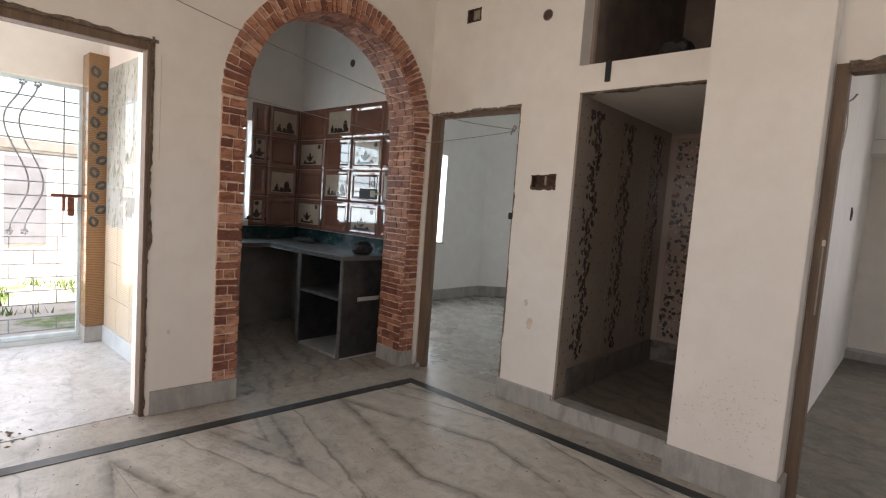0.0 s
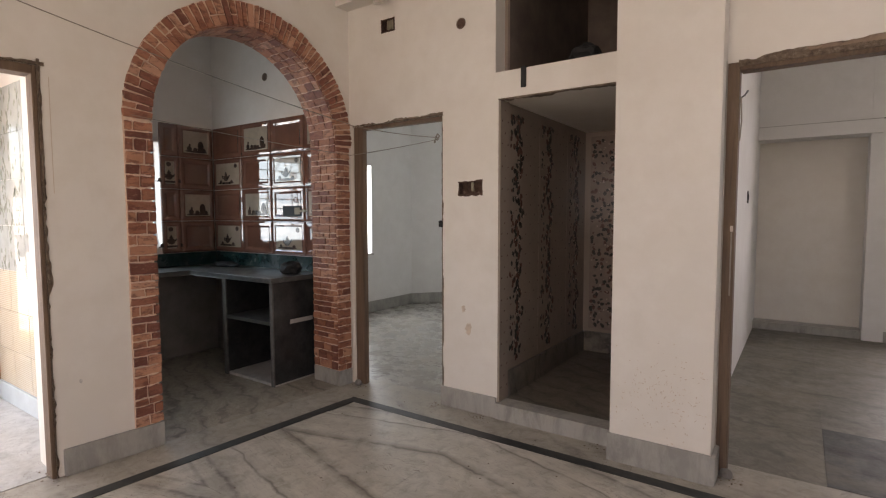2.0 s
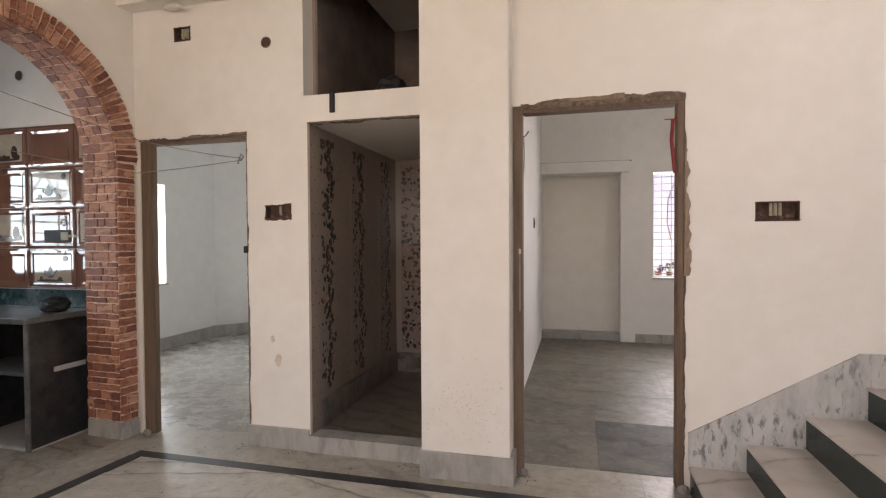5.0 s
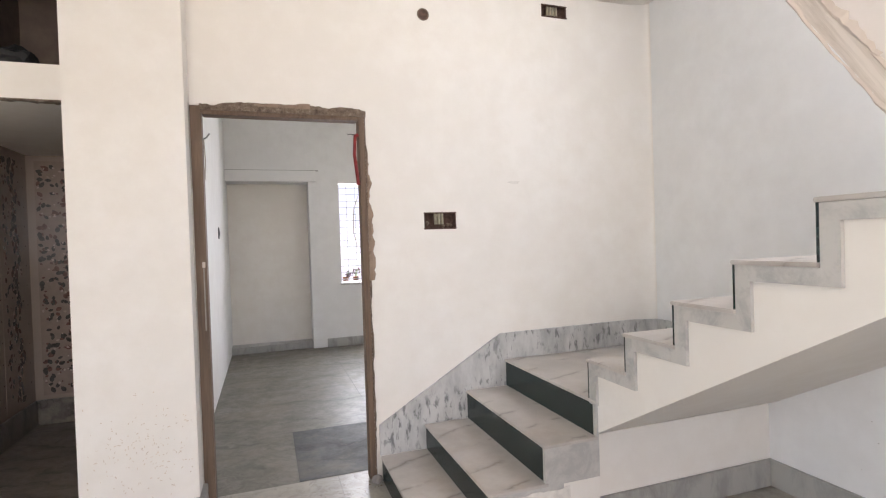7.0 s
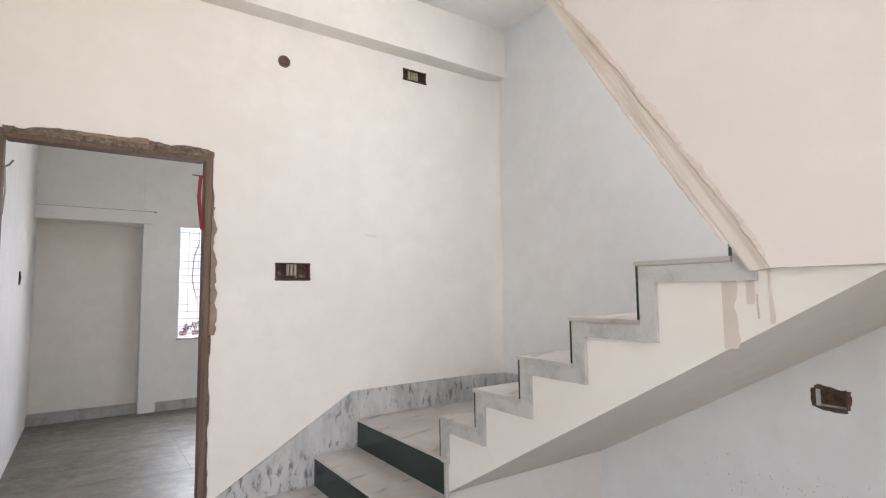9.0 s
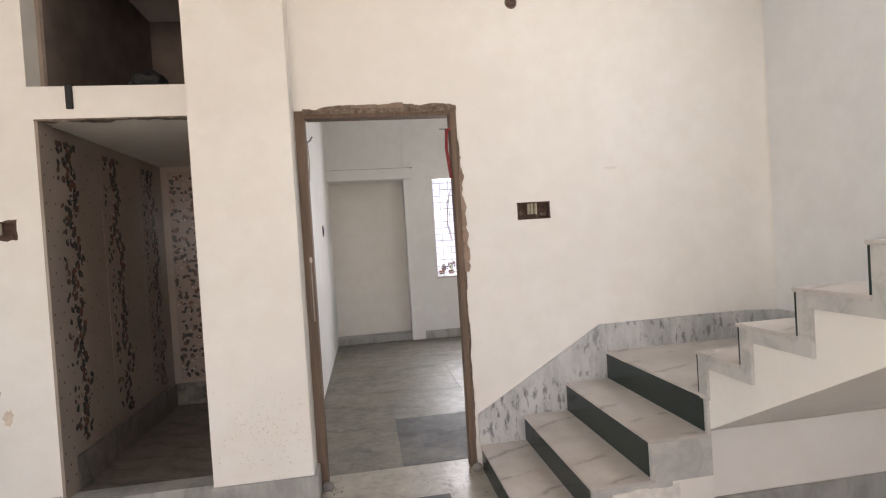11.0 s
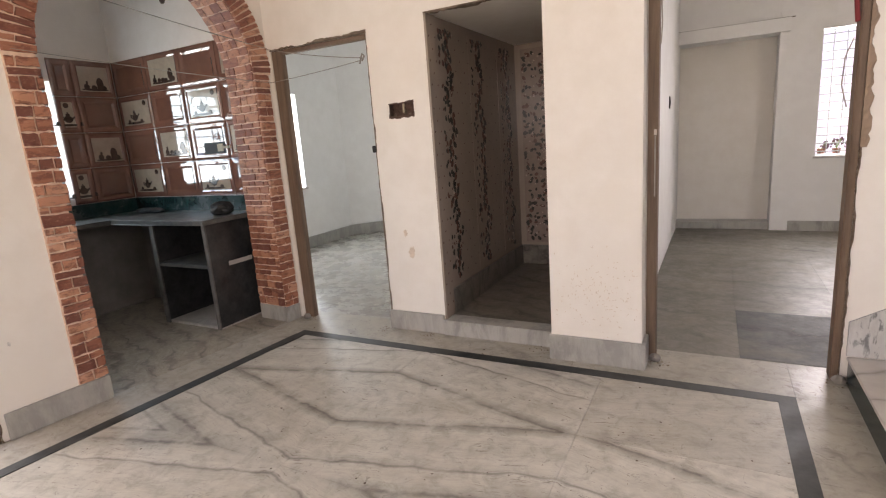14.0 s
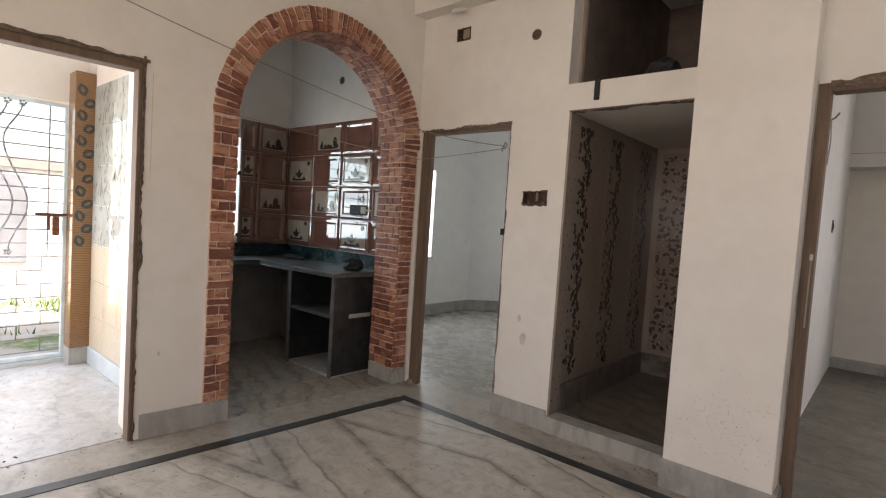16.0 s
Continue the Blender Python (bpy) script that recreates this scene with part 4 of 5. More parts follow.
def ellipse(a, b, t):
    return AC - a * math.cos(t), SPRING + b * math.sin(t)


# the ring: bricks stand across the curve
RW = 0.138
total, t = 0.0, 0.012
while t < math.pi - 0.01:
    am, bmm = AR + RW / 2, AB + RW / 2
    speed = math.hypot(am * math.sin(t), bmm * math.cos(t))
    th = rnd.choice((0.036, 0.044, 0.052))
    dt = th / speed
    tm = t + dt / 2
    inner = -(PROUD + 0.002) / RW
    cuts = rnd.choice(([inner, 1], [inner, 0.34, 1], [inner, 0.62, 1], [inner, 1], [inner, 0.5, 1]))
    width_here = RW
    for c0, c1 in zip(cuts, cuts[1:]):
        y, z = ellipse(AR + width_here * (c0 + c1) / 2, AB + width_here * (c0 + c1) / 2, tm)
        ny, nz = -math.cos(tm) / (AR), math.sin(tm) / (AB)
        ang = math.degrees(math.atan2(nz, ny))
        m = face_room(y, z, -ang)
        shared("brick", rnd.choice(VARIANTS), arch, m @ Matrix.Diagonal((width_here * (c1 - c0) - 0.006, PROUD * rnd.uniform(0.85, 1.2), th - 0.0080, 1)))
    t += dt
# underside of the curve, right half and crown
t = 0.25
while t < math.pi - 0.02:
    speed = math.hypot(AR * math.sin(t), AB * math.cos(t))
    th = rnd.choice((0.055, 0.065, 0.075))
    dt = th / speed
    tm = t + dt / 2
    y, z = ellipse(AR - 0.003 - PROUD / 2, AB - 0.003 - PROUD / 2, tm)
    tang = math.atan2(AB * math.cos(tm), AR * math.sin(tm))
    u = 0.0
    while u < WT - 0.01:
        w = rnd.choice((0.06, 0.09, 0.13))
        if WT - u - w < 0.04:
            w = WT - u
        ct, st = math.cos(tang), math.sin(tang)
        # length along -x, height along the curve, depth towards the opening
        m = Matrix(((1, 0, 0, -(u + w / 2)), (0, st, ct, y), (0, -ct, st, z), (0, 0, 0, 1)))
        shared("brick", rnd.choice(VARIANTS), arch, m @ Matrix.Diagonal((w - 0.007, PROUD * rnd.uniform(0.85, 1.15), th - 0.0080, 1)))
        u += w
    t += dt
# pale mortar bed behind the bricks
bm = bmesh.new()
box(bm, 0, 0.0105, AY0 - BORDER, AY0, 0.14, SPRING)
box(bm, 0, 0.0105, AY1 - 0.0105, -0.004, 0.12, SPRING)
box(bm, -WT, 0, AY1 - 0.0105, AY1, 0.12, SPRING)
for (i0, i1) in zip(range(N), range(1, N + 1)):
    t0, t1 = math.pi * i0 / N, math.pi * i1 / N
    prism(bm, [ellipse(AR, AB, t0), ellipse(AR, AB, t1), ellipse(AR + RW - 0.004, AB + RW - 0.004, t1), ellipse(AR + RW - 0.004, AB + RW - 0.004, t0)], 0, 0.0105, "x")
    prism(bm, [ellipse(AR - 0.0105, AB - 0.0105, t0), ellipse(AR - 0.0105, AB - 0.0105, t1), ellipse(AR, AB, t1), ellipse(AR, AB, t0)], -WT, 0.004, "x")
part("mortar_bed", bm, GROUT, arch, "pale mortar joints")

# ---- kitchen ----


def raised_tile_mesh(w, h, picture):
    """A glazed tile with a raised rim and a sunk panel."""
    bm = bmesh.new()
    rings = [(0.0, 0.0), (0.002, 0.008), (0.018, 0.012), (0.040, 0.011), (0.058, 0.004)]
    if picture:
        rings = [(0.0, 0.0), (0.002, 0.008), (0.018, 0.012), (0.034, 0.012), (0.046, 0.007)]
    loops = []
    for inset, d in rings:
        loops.append([bm.verts.new(p) for p in ((inset, -d, inset), (w - inset, -d, inset), (w - inset, -d, h - inset), (inset, -d, h - inset))])
    for a, b in zip(loops, loops[1:]):
        for i in range(4):
            j = (i + 1) % 4
            bm.faces.new((a[i], a[j], b[j], b[i]))
    centre = bm.faces.new(loops[-1])
    me = bpy.data.meshes.new("tile")
    bmesh.ops.recalc_face_normals(bm, faces=bm.faces)
    bm.to_mesh(me)
    bm.free()
    me.materials.append(TILE_RAISED)
    me.materials.append(TILE_CREAM if picture else TILE_BROWN)
    me.polygons[len(me.polygons) - 1].material_index = 1
    if me.polygons[0].normal.y > 0 and me.polygons[len(me.polygons) - 1].normal.y > 0:
        me.flip_normals()
    return me


def oval(cx, cz, rx, rz, n=12):
    return [(cx + rx * math.cos(2 * math.pi * i / n), cz + rz * math.sin(2 * math.pi * i / n)) for i in range(n)]


def print_mesh(kind, w):
    """Silhouettes of a tea set, a little proud of the panel."""
    bm = bmesh.new()
    shapes = []
    if kind == "teapot":
        cx = w * 0.45
        shapes = [oval(cx, 0.112, 0.036, 0.030), oval(cx, 0.148, 0.018, 0.012), oval(cx, 0.164, 0.006, 0.008), [(cx + 0.028, 0.10), (cx + 0.068, 0.136), (cx + 0.060, 0.142), (cx + 0.026, 0.12)],
                  [(cx - 0.03, 0.10), (cx - 0.058, 0.11), (cx - 0.058, 0.138), (cx - 0.03, 0.132), (cx - 0.034, 0.124), (cx - 0.048, 0.128), (cx - 0.048, 0.116), (cx - 0.03, 0.11)],
                  oval(cx - 0.085, 0.078, 0.016, 0.018), oval(cx + 0.09, 0.076, 0.020, 0.016), oval(w - 0.10, 0.225, 0.022, 0.022), oval(cx, 0.064, 0.13, 0.010)]
    else:
        shapes = [oval(0.105, 0.085, 0.024, 0.026), oval(0.11, 0.12, 0.010, 0.014), oval(0.165, 0.082, 0.022, 0.018), oval(0.215, 0.080, 0.026, 0.018), oval(0.255, 0.078, 0.018, 0.014), oval(w - 0.125, 0.115, 0.030, 0.05), oval(w - 0.095, 0.08, 0.022, 0.02), oval(w / 2, 0.062, w * 0.34, 0.010)]
    for k, s in enumerate(shapes):
        prism(bm, s, -0.0088 - 0.0002 * k, -0.0045, "y")
    me = bpy.data.meshes.new("print")
    bmesh.ops.recalc_face_normals(bm, faces=bm.faces)
    bm.to_mesh(me)
    bm.free()
    me.materials.append(PRINT_DARK)
    return me


TH = 0.3015
splash_tiles = tagged(new("kitchen_wall_tiles"), "glossy brown raised-panel kitchen tiles with tea-set prints", "wall tiles", kind="structure")
TZ0 = 0.985
meshes = {}


def kitchen_tile(w, kind, m):
    key = (round(w, 3), kind)
    if key not in meshes:
        meshes[key] = (raised_tile_mesh(w - 0.002, TH - 0.002, kind != "plain"), None if kind == "plain" else print_mesh(kind, w))
    tile = shared("tile", meshes[key][0], splash_tiles, m)
    if meshes[key][1]:
        shared("print", meshes[key][1], tile, Matrix())


cols = [KX + 0.006, -4.145, -3.705, -3.265, -2.86]
for r in range(4):
    for c, (a, b) in enumerate(zip(cols, cols[1:])):
        pic = (r + c) % 2 == 1
        kitchen_tile(b - a, "plain" if not pic else ("teapot" if r in (1, 3) else "set"), pose(a, KY - 0.001, TZ0 + (3 - r) * TH))
left = [3.044, 2.70, 2.520]
for r in range(4):
    for c, (b, a) in enumerate(zip(left, left[1:])):
        pic = (r + c) % 2 == 0
        m = Matrix(((0, -1, 0, KX + 0.001), (1, 0, 0, a), (0, 0, 1, TZ0 + (3 - r) * TH), (0, 0, 0, 1)))
        kitchen_tile(b - a, "plain" if not pic else ("teapot" if r in (1, 3) else "set"), m)
for a in (1.412,):
    for r in range(4):
        kitchen_tile(0.32, "plain" if r % 2 else "set", Matrix(((0, -1, 0, KX + 0.001), (1, 0, 0, a), (0, 0, 1, TZ0 + (3 - r) * TH), (0, 0, 0, 1))))
bm = bmesh.new()
box(bm, KX + 0.02, -3.06, KY - 0.02, KY - 0.001, 0.858, TZ0 - 0.002)
box(bm, KX + 0.001, KX + 0.02, 1.412, KY - 0.02, 0.858, TZ0 - 0.002)
tagged(part("splashback", bm, SPLASH), "dark green stone strip above the worktop", "splashback")

# worktop in an L and the stone cabinet under it
bm = bmesh.new()
prism(bm, [(KX + 0.002, KY - 0.022), (-3.065, KY - 0.022), (-3.065, 2.53), (-4.19, 2.53), (-4.19, 1.412), (KX + 0.002, 1.412)], 0.818, 0.856, "z")
bmesh.ops.bevel(bm, geom=list(bm.edges), offset=0.004, segments=1, affect="EDGES")
tagged(part("worktop", bm, TOP), "dusty grey-black granite L-shaped kitchen worktop", "worktop")
cab = thing("stone_cabinet", "open black stone cabinet with one shelf under the worktop", "cabinet")
CY = 2.565      # front of the cabinet
part("side_panel", boxed(-3.128, -3.105, CY + 0.014, KY - 0.03, 0.0, 0.817, bevel=0.002), GRANITE, cab)
part("side_panel", boxed(-3.742, -3.717, CY + 0.014, KY - 0.03, 0.0, 0.817, bevel=0.002), GRANITE, cab)
part("edge_strip", boxed(-3.133, -3.098, CY, CY + 0.014, 0.0, 0.817, bevel=0.002), DUSTY_EDGE, cab, "dusty grey stone edge")
part("edge_strip", boxed(-3.755, -3.706, CY, CY + 0.014, 0.0, 0.817, bevel=0.002), DUSTY_EDGE, cab, "dusty grey stone edge")
part("shelf", boxed(-3.717, -3.128, CY + 0.005, KY - 0.03, 0.480, 0.506, bevel=0.002), TOP, cab)
part("worn_edge", boxed(-3.105, -3.1025, CY + 0.016, KY - 0.04, 0.0, 0.010), FASCIA, cab, "pale dusty lower edge")
part("batten", boxed(-3.105, -3.099, 2.735, 2.965, 0.472, 0.506, bevel=0.002), FASCIA, cab, "pale stone batten")
part("back_panel", boxed(-3.717, -3.128, KY - 0.045, KY - 0.03, 0.0, 0.817), GRANITE, cab)
part("plinth", boxed(-3.717, -3.128, CY + 0.015, KY - 0.05, 0.0, 0.02), FASCIA, cab)


def lump(name, label, category, at, size, material, seed):
    """A crumpled bag or bundle."""
    rnd = random.Random(seed)
    bm = bmesh.new()
    bmesh.ops.create_icosphere(bm, subdivisions=3, radius=0.5)
    for v in bm.verts:
        d = noise.noise(v.co * 4.0 + Vector((seed, 0, 0))) * 0.22 + noise.noise(v.co * 10.0 + Vector((0, seed, 0))) * 0.10
        v.co *= 1 + d
        v.co.z = max(v.co.z, -0.36)
        v.co = Vector((v.co.x * size[0], v.co.y * size[1], (v.co.z + 0.36) * size[2]))
    ob = part(name, bm, material)
    ob.location = at
    return tagged(ob, label, category)


lump("plastic_bag", "crumpled black plastic bag on the worktop", "bag", (-3.24, 2.86, 0.856), (0.19, 0.18, 0.12), RUBBER, 3)
lump("cloth", "dark crumpled rag at the back of the worktop", "rag", (-4.25, 2.93, 0.856), (0.36, 0.14, 0.055), RUBBER, 8)
lump("cloth_sack", "dark crumpled cloth sack lying in the loft", "sack", (-0.92, 3.30, 2.241), (0.22, 0.2, 0.19), RUBBER, 5)
strap = thing("iron_strap", "dark iron strap hanging over the loft edge", "strap")
part("strap", boxed(-1.225, -1.190, 3.009, 3.0195, 2.122, 2.247, bevel=0.003), RUBBER, strap)
part("hook", boxed(-1.225, -1.190, 3.009, 3.10, 2.2415, 2.249, bevel=0.002), RUBBER, strap)


# ---- windows and grilles ----
def grille(name, label, at, u0, u1, v0, v1, bars, posts, swirl=False, rod=0.005):
    """A steel window grille. at(u, v) gives the place in the opening."""
    t = tagged(new(name), label, "window", kind="structure")
    for i in range(bars):
        v = v0 + (v1 - v0) * (i + 0.5) / bars
        tube("bar", [at(u0, v), at(u1, v)], rod, STEEL, t)
    for i in range(posts):
        u = u0 + (u1 - u0) * (i + 1) / (posts + 1)
        tube("post", [at(u, v0), at(u, v1)], 0.005, STEEL, t)
    tube("window_frame", [at(u0 + 0.01, v0 + 0.01), at(u1 - 0.01, v0 + 0.01), at(u1 - 0.01, v1 - 0.01), at(u0 + 0.01, v1 - 0.01)], 0.012, STEEL_PALE, t, closed=True)
    if swirl:
        um, vm, r = (u0 + u1) / 2, (v0 + v1) / 2, (u1 - u0) * 0.33
        for sgn in (-1, 1):
            tube("scroll", [at(um + sgn * r * math.sin(k / 20 * math.pi) * (1 - k / 60), v0 + (v1 - v0) * k / 20) for k in range(21)], 0.006, STEEL, t)
            for k in (4, 10, 16):
                tube("flower", [at(um + sgn * r * 0.7 + 0.03 * math.cos(a), v0 + (v1 - v0) * k / 20 + 0.03 * math.sin(a)) for a in [j * math.pi / 4 for j in range(8)]], 0.008, STEEL, t, closed=True)
    return t


grille("window_1", "steel grille with scrolls in the kitchen window", lambda u, v: (KX - 0.10, u, v), 1.74, 2.518, 1.04, 2.005, 9, 2, True)
grille("window_2", "bedroom window opening with thin bars", lambda u, v: (KX - 0.15, u, v), 4.35, 5.365, 0.812, 2.012, 2, 1)
grille("window_3", "bedroom window with close horizontal steel bars", lambda u, v: (u, FY + 0.14, v), 1.19, 2.0, 0.831, 2.152, 15, 6, False, 0.006)
part("window_sill", boxed(1.17, 2.02, FY - 0.02, FY + 0.02, 0.811, 0.834, bevel=0.003), FASCIA, bpy.data.objects["window_3"], "thin pale window sill")
part("window_sill", boxed(KX - 0.02, KX + 0.02, 4.33, 5.385, 0.792, 0.815, bevel=0.003), FASCIA, bpy.data.objects["window_2"], "thin pale window sill")



def potted_plant(x, y, z, height, seed):
    r = random.Random(seed)
    t = thing("potted_plant", "small dark-leaved potted plant on the window sill", "plant", "plants on the sill")
    bm = bmesh.new()
    bmesh.ops.create_cone(bm, cap_ends=True, segments=12, radius1=0.032, radius2=0.042, depth=0.07)
    pot = part("pot", bm, RUST, t)
    pot.location = (x, y, z + 0.035)
    b = bmesh.new()
    for k in range(7):
        a, reach = r.uniform(0, 6.28), r.uniform(0.03, 0.085)
        top = (x + reach * math.cos(a), y + 0.4 * reach * math.sin(a), z + 0.06 + height * r.uniform(0.5, 1.0))
        tube("stem", [(x, y, z + 0.06), ((x + top[0]) / 2, (y + top[1]) / 2, top[2] - 0.02), top], 0.0025, GRASSY, t)
        for q in range(5):
            leaf(b, top[0] + r.uniform(-0.022, 0.022), top[2] + r.uniform(-0.045, 0.015), r.uniform(0.025, 0.04), r.uniform(0.014, 0.022), r.uniform(0, 3.1), lambda u, v, w: (u, top[1] + w + 0.0004 * q, v), 0.0015)
    part("leaves", b, LEAF_PLUM, t, "dark plum leaves")


# ---- porch ----
gate = thing("porch_gate", "steel porch gate, greyed for glare, scrolls over a brick-pattern lower half", "gate")
GX, GY0, GY1, GZ0, GZ1 = -4.79, -0.785, 1.165, 0.035, 2.05
for y in (GY0, GY1 - 0.02, 0.165):
    part("stile", boxed(GX - 0.02, GX + 0.02, y, y + 0.028, GZ0, GZ1, bevel=0.003), STEEL_PALE, gate, "pale blue painted stile")
part("rail", boxed(GX - 0.02, GX + 0.02, GY0 + 0.028, GY1 - 0.02, GZ1 - 0.028, GZ1, bevel=0.003), STEEL_PALE, gate)
part("rail", boxed(GX - 0.02, GX + 0.02, GY0 + 0.028, GY1 - 0.02, GZ0, GZ0 + 0.028, bevel=0.003), STEEL_PALE, gate)
z, k = 0.095, 0
while z < GZ1 - 0.06:
    tube("bar", [(GX, GY0, z), (GX, GY1, z)], 0.0048, STEEL_GATE, gate)
    if z < 0.80:
        y = GY0 + (0.15 if k % 2 else 0.30)
        while y < GY1:
            tube("upright", [(GX, y, z), (GX, y, z + 0.107)], 0.0042, STEEL_GATE, gate)
            y += 0.30
    z += 0.107
    k += 1
for y in (1.05, 0.365, -0.235):
    tube("upright", [(GX, y, 0.84), (GX, y, GZ1)], 0.005, STEEL_GATE, gate)
KNOTS = [(0.0, -0.075), (0.32, 0.040), (0.75, -0.11), (1.0, 0.0)]
for off in (0.0, 0.09, -0.75, -0.84):
    pts = []
    for k in range(25):
        s = k / 24
        for (s0, a0), (s1, a1) in zip(KNOTS, KNOTS[1:]):
            if s0 <= s <= s1:
                w = 0.5 - 0.5 * math.cos(math.pi * (s - s0) / (s1 - s0))
                bend = a0 + (a1 - a0) * w
        pts.append((GX + 0.012, 0.790 + off + bend, 0.885 + s * 1.125))
    tube("scroll", pts, 0.0058, STEEL_GATE, gate)
    for p in (pts[0], pts[-1]):
        for a in range(5):
            bm = bmesh.new()
            bmesh.ops.create_icosphere(bm, subdivisions=1, radius=0.011)
            ob = part("petal", bm, STEEL_GATE, gate)
            ob.location = (p[0], p[1] + 0.018 * math.cos(a * 1.2566), p[2] + 0.018 * math.sin(a * 1.2566))
latch = part("latch", boxed(GX + 0.02, GX + 0.035, 0.965, 1.185, 1.170, 1.190, bevel=0.003), RUST, gate, "rusty steel latch with padlock")
part("hasp", boxed(GX + 0.036, GX + 0.05, 1.035, 1.057, 1.06, 1.185, bevel=0.003), RUST, latch)
part("padlock", boxed(GX + 0.036, GX + 0.06, 1.07, 1.115, 1.015, 1.165, bevel=0.006), RUST, latch)
structure("gate_sill", boxed(-4.95, -4.74, -1.2, 1.163, 0.0, 0.03), SKIRT_BLUE, "low pale sill under the gate", "sill")

col = tagged(part("porch_column", boxed(-4.78, -4.60, 1.168, 1.3045, 0.13, 2.30, bevel=0.004), BAMBOO), "tiled porch column with cane print and dark printed leaves", "pillar", kind="structure")
skirting((-4.78, -4.595, 1.163, 1.3045, 0, 0.13), SKIRT)


def leaf(bm, u, v, length, width, angle, at, depth=0.0012):
    """A thin printed leaf; at(u, v, w) gives the place on the wall."""
    c, s = math.cos(angle), math.sin(angle)
    outline = [(-0.5, 0), (-0.3, 0.36), (0.0, 0.5), (0.28, 0.34), (0.5, 0), (0.28, -0.34), (0.0, -0.5), (-0.3, -0.36)]
    pts = [(u + c * a * length - s * b * width, v + s * a * length + c * b * width) for a, b in outline]
    top = [bm.verts.new(at(p, q, depth)) for p, q in pts]
    low = [bm.verts.new(at(p, q, 0)) for p, q in pts]
    bm.faces.new(top)
    for i in range(8):
        j = (i + 1) % 8
        bm.faces.new((low[i], low[j], top[j], top[i]))


bm = bmesh.new()
for k in range(13):
    v = 0.985 + k * 0.098
    leaf(bm, 1.236 + (0.028 if k % 2 else -0.022), v, 0.098, 0.076, 1.2 + 0.7 * (-1) ** k, lambda u, v, w: (-4.5995 + w, u, v))
tagged(part("leaf_print", bm, LEAF_DARK, col), kind="stuff")
LEAF_MID = simple("printed_mid_leaf", (0.19, 0.12, 0.065), 0.15, 0, 0.3, 60, 0.0)
bm = bmesh.new()
for k in range(13):
    v = 0.985 + k * 0.098
    leaf(bm, 1.236 + (0.028 if k % 2 else -0.022), v, 0.052, 0.026, 1.2 + 0.7 * (-1) ** k, lambda u, v, w: (-4.5995 + w, u, v), 0.002)
tagged(part("leaf_vein_print", bm, LEAF_MID, col), kind="stuff")
LEAF_FADED = glazed(simple("printed_pale_leaf", (0.31, 0.32, 0.27), 0.03, 0, 0.4, 40, 0.0))
PORCH_TILE = glazed(simple("porch_glazed_tile", (0.45, 0.46, 0.43), 0.03, 0, 0.1, 9, 0.03))
porch_tiles = tagged(new("porch_wall_tiles"), "glossy leaf-print porch tiles over a cane-print dado", "wall tiles", kind="structure")
rnd = random.Random(21)
tile_me = {}
for x0 in [-4.597 + 0.32 * i for i in range(5)]:
    z = 0.137
    rows = [0.255, 0.285, 0.285] + [0.31] * 4
    for i, h in enumerate(rows):
        key = (h, i < 3)
        if key not in tile_me:
            b2 = boxed(0.001, 0.319, -0.007, 0, 0.001, h - 0.001, bevel=0.0015)
            me = bpy.data.meshes.new("tile")
            bmesh.ops.recalc_face_normals(b2, faces=b2.faces)
            b2.to_mesh(me)
            b2.free()
            me.materials.append(BAMBOO_SHEEN if i < 3 else PORCH_TILE)
            tile_me[key] = me
        shared("tile", tile_me[key], porch_tiles, pose(x0, 1.3045, z))
        z += h
bm = bmesh.new()
for i in range(430):
    u, v = rnd.uniform(-4.56, -3.04), rnd.uniform(0.97, 2.18)
    leaf(bm, u, v, rnd.uniform(0.04, 0.07), rnd.uniform(0.016, 0.028), rnd.uniform(0.9, 2.2), lambda u, v, w: (u, 1.2975 - w, v), 0.0006)
tagged(part("leaf_print", bm, LEAF_FADED, porch_tiles), kind="stuff")

ragged("torn_plaster", -1.383, -0.60, 0.012, 0.010, lambda u, v, w: (u, BACK - w, 2.074 - v * 0.9), MORTAR, wall_north, "torn plaster edge", 0.016, 41, 0.004)
ragged("torn_plaster", -1.383, -0.60, 0.045, 0.030, lambda u, v, w: (u, BACK + 0.004 + v, 2.0715 - w), MORTAR, wall_north, "torn plaster edge", 0.016, 42, 0.005)

# ---- bathroom tiles ----
bath_print = tagged(new("bathroom_wall_tiles"), "beige bathroom tiles with dark floral vertical strips", "wall tiles", kind="structure")
part("jamb_tile", boxed(-1.386, -1.368, 3.021, 3.147, 0.105, 2.070, bevel=0.001), BATH_TILE, bath_print)
BX = -1.386
rnd = random.Random(5)


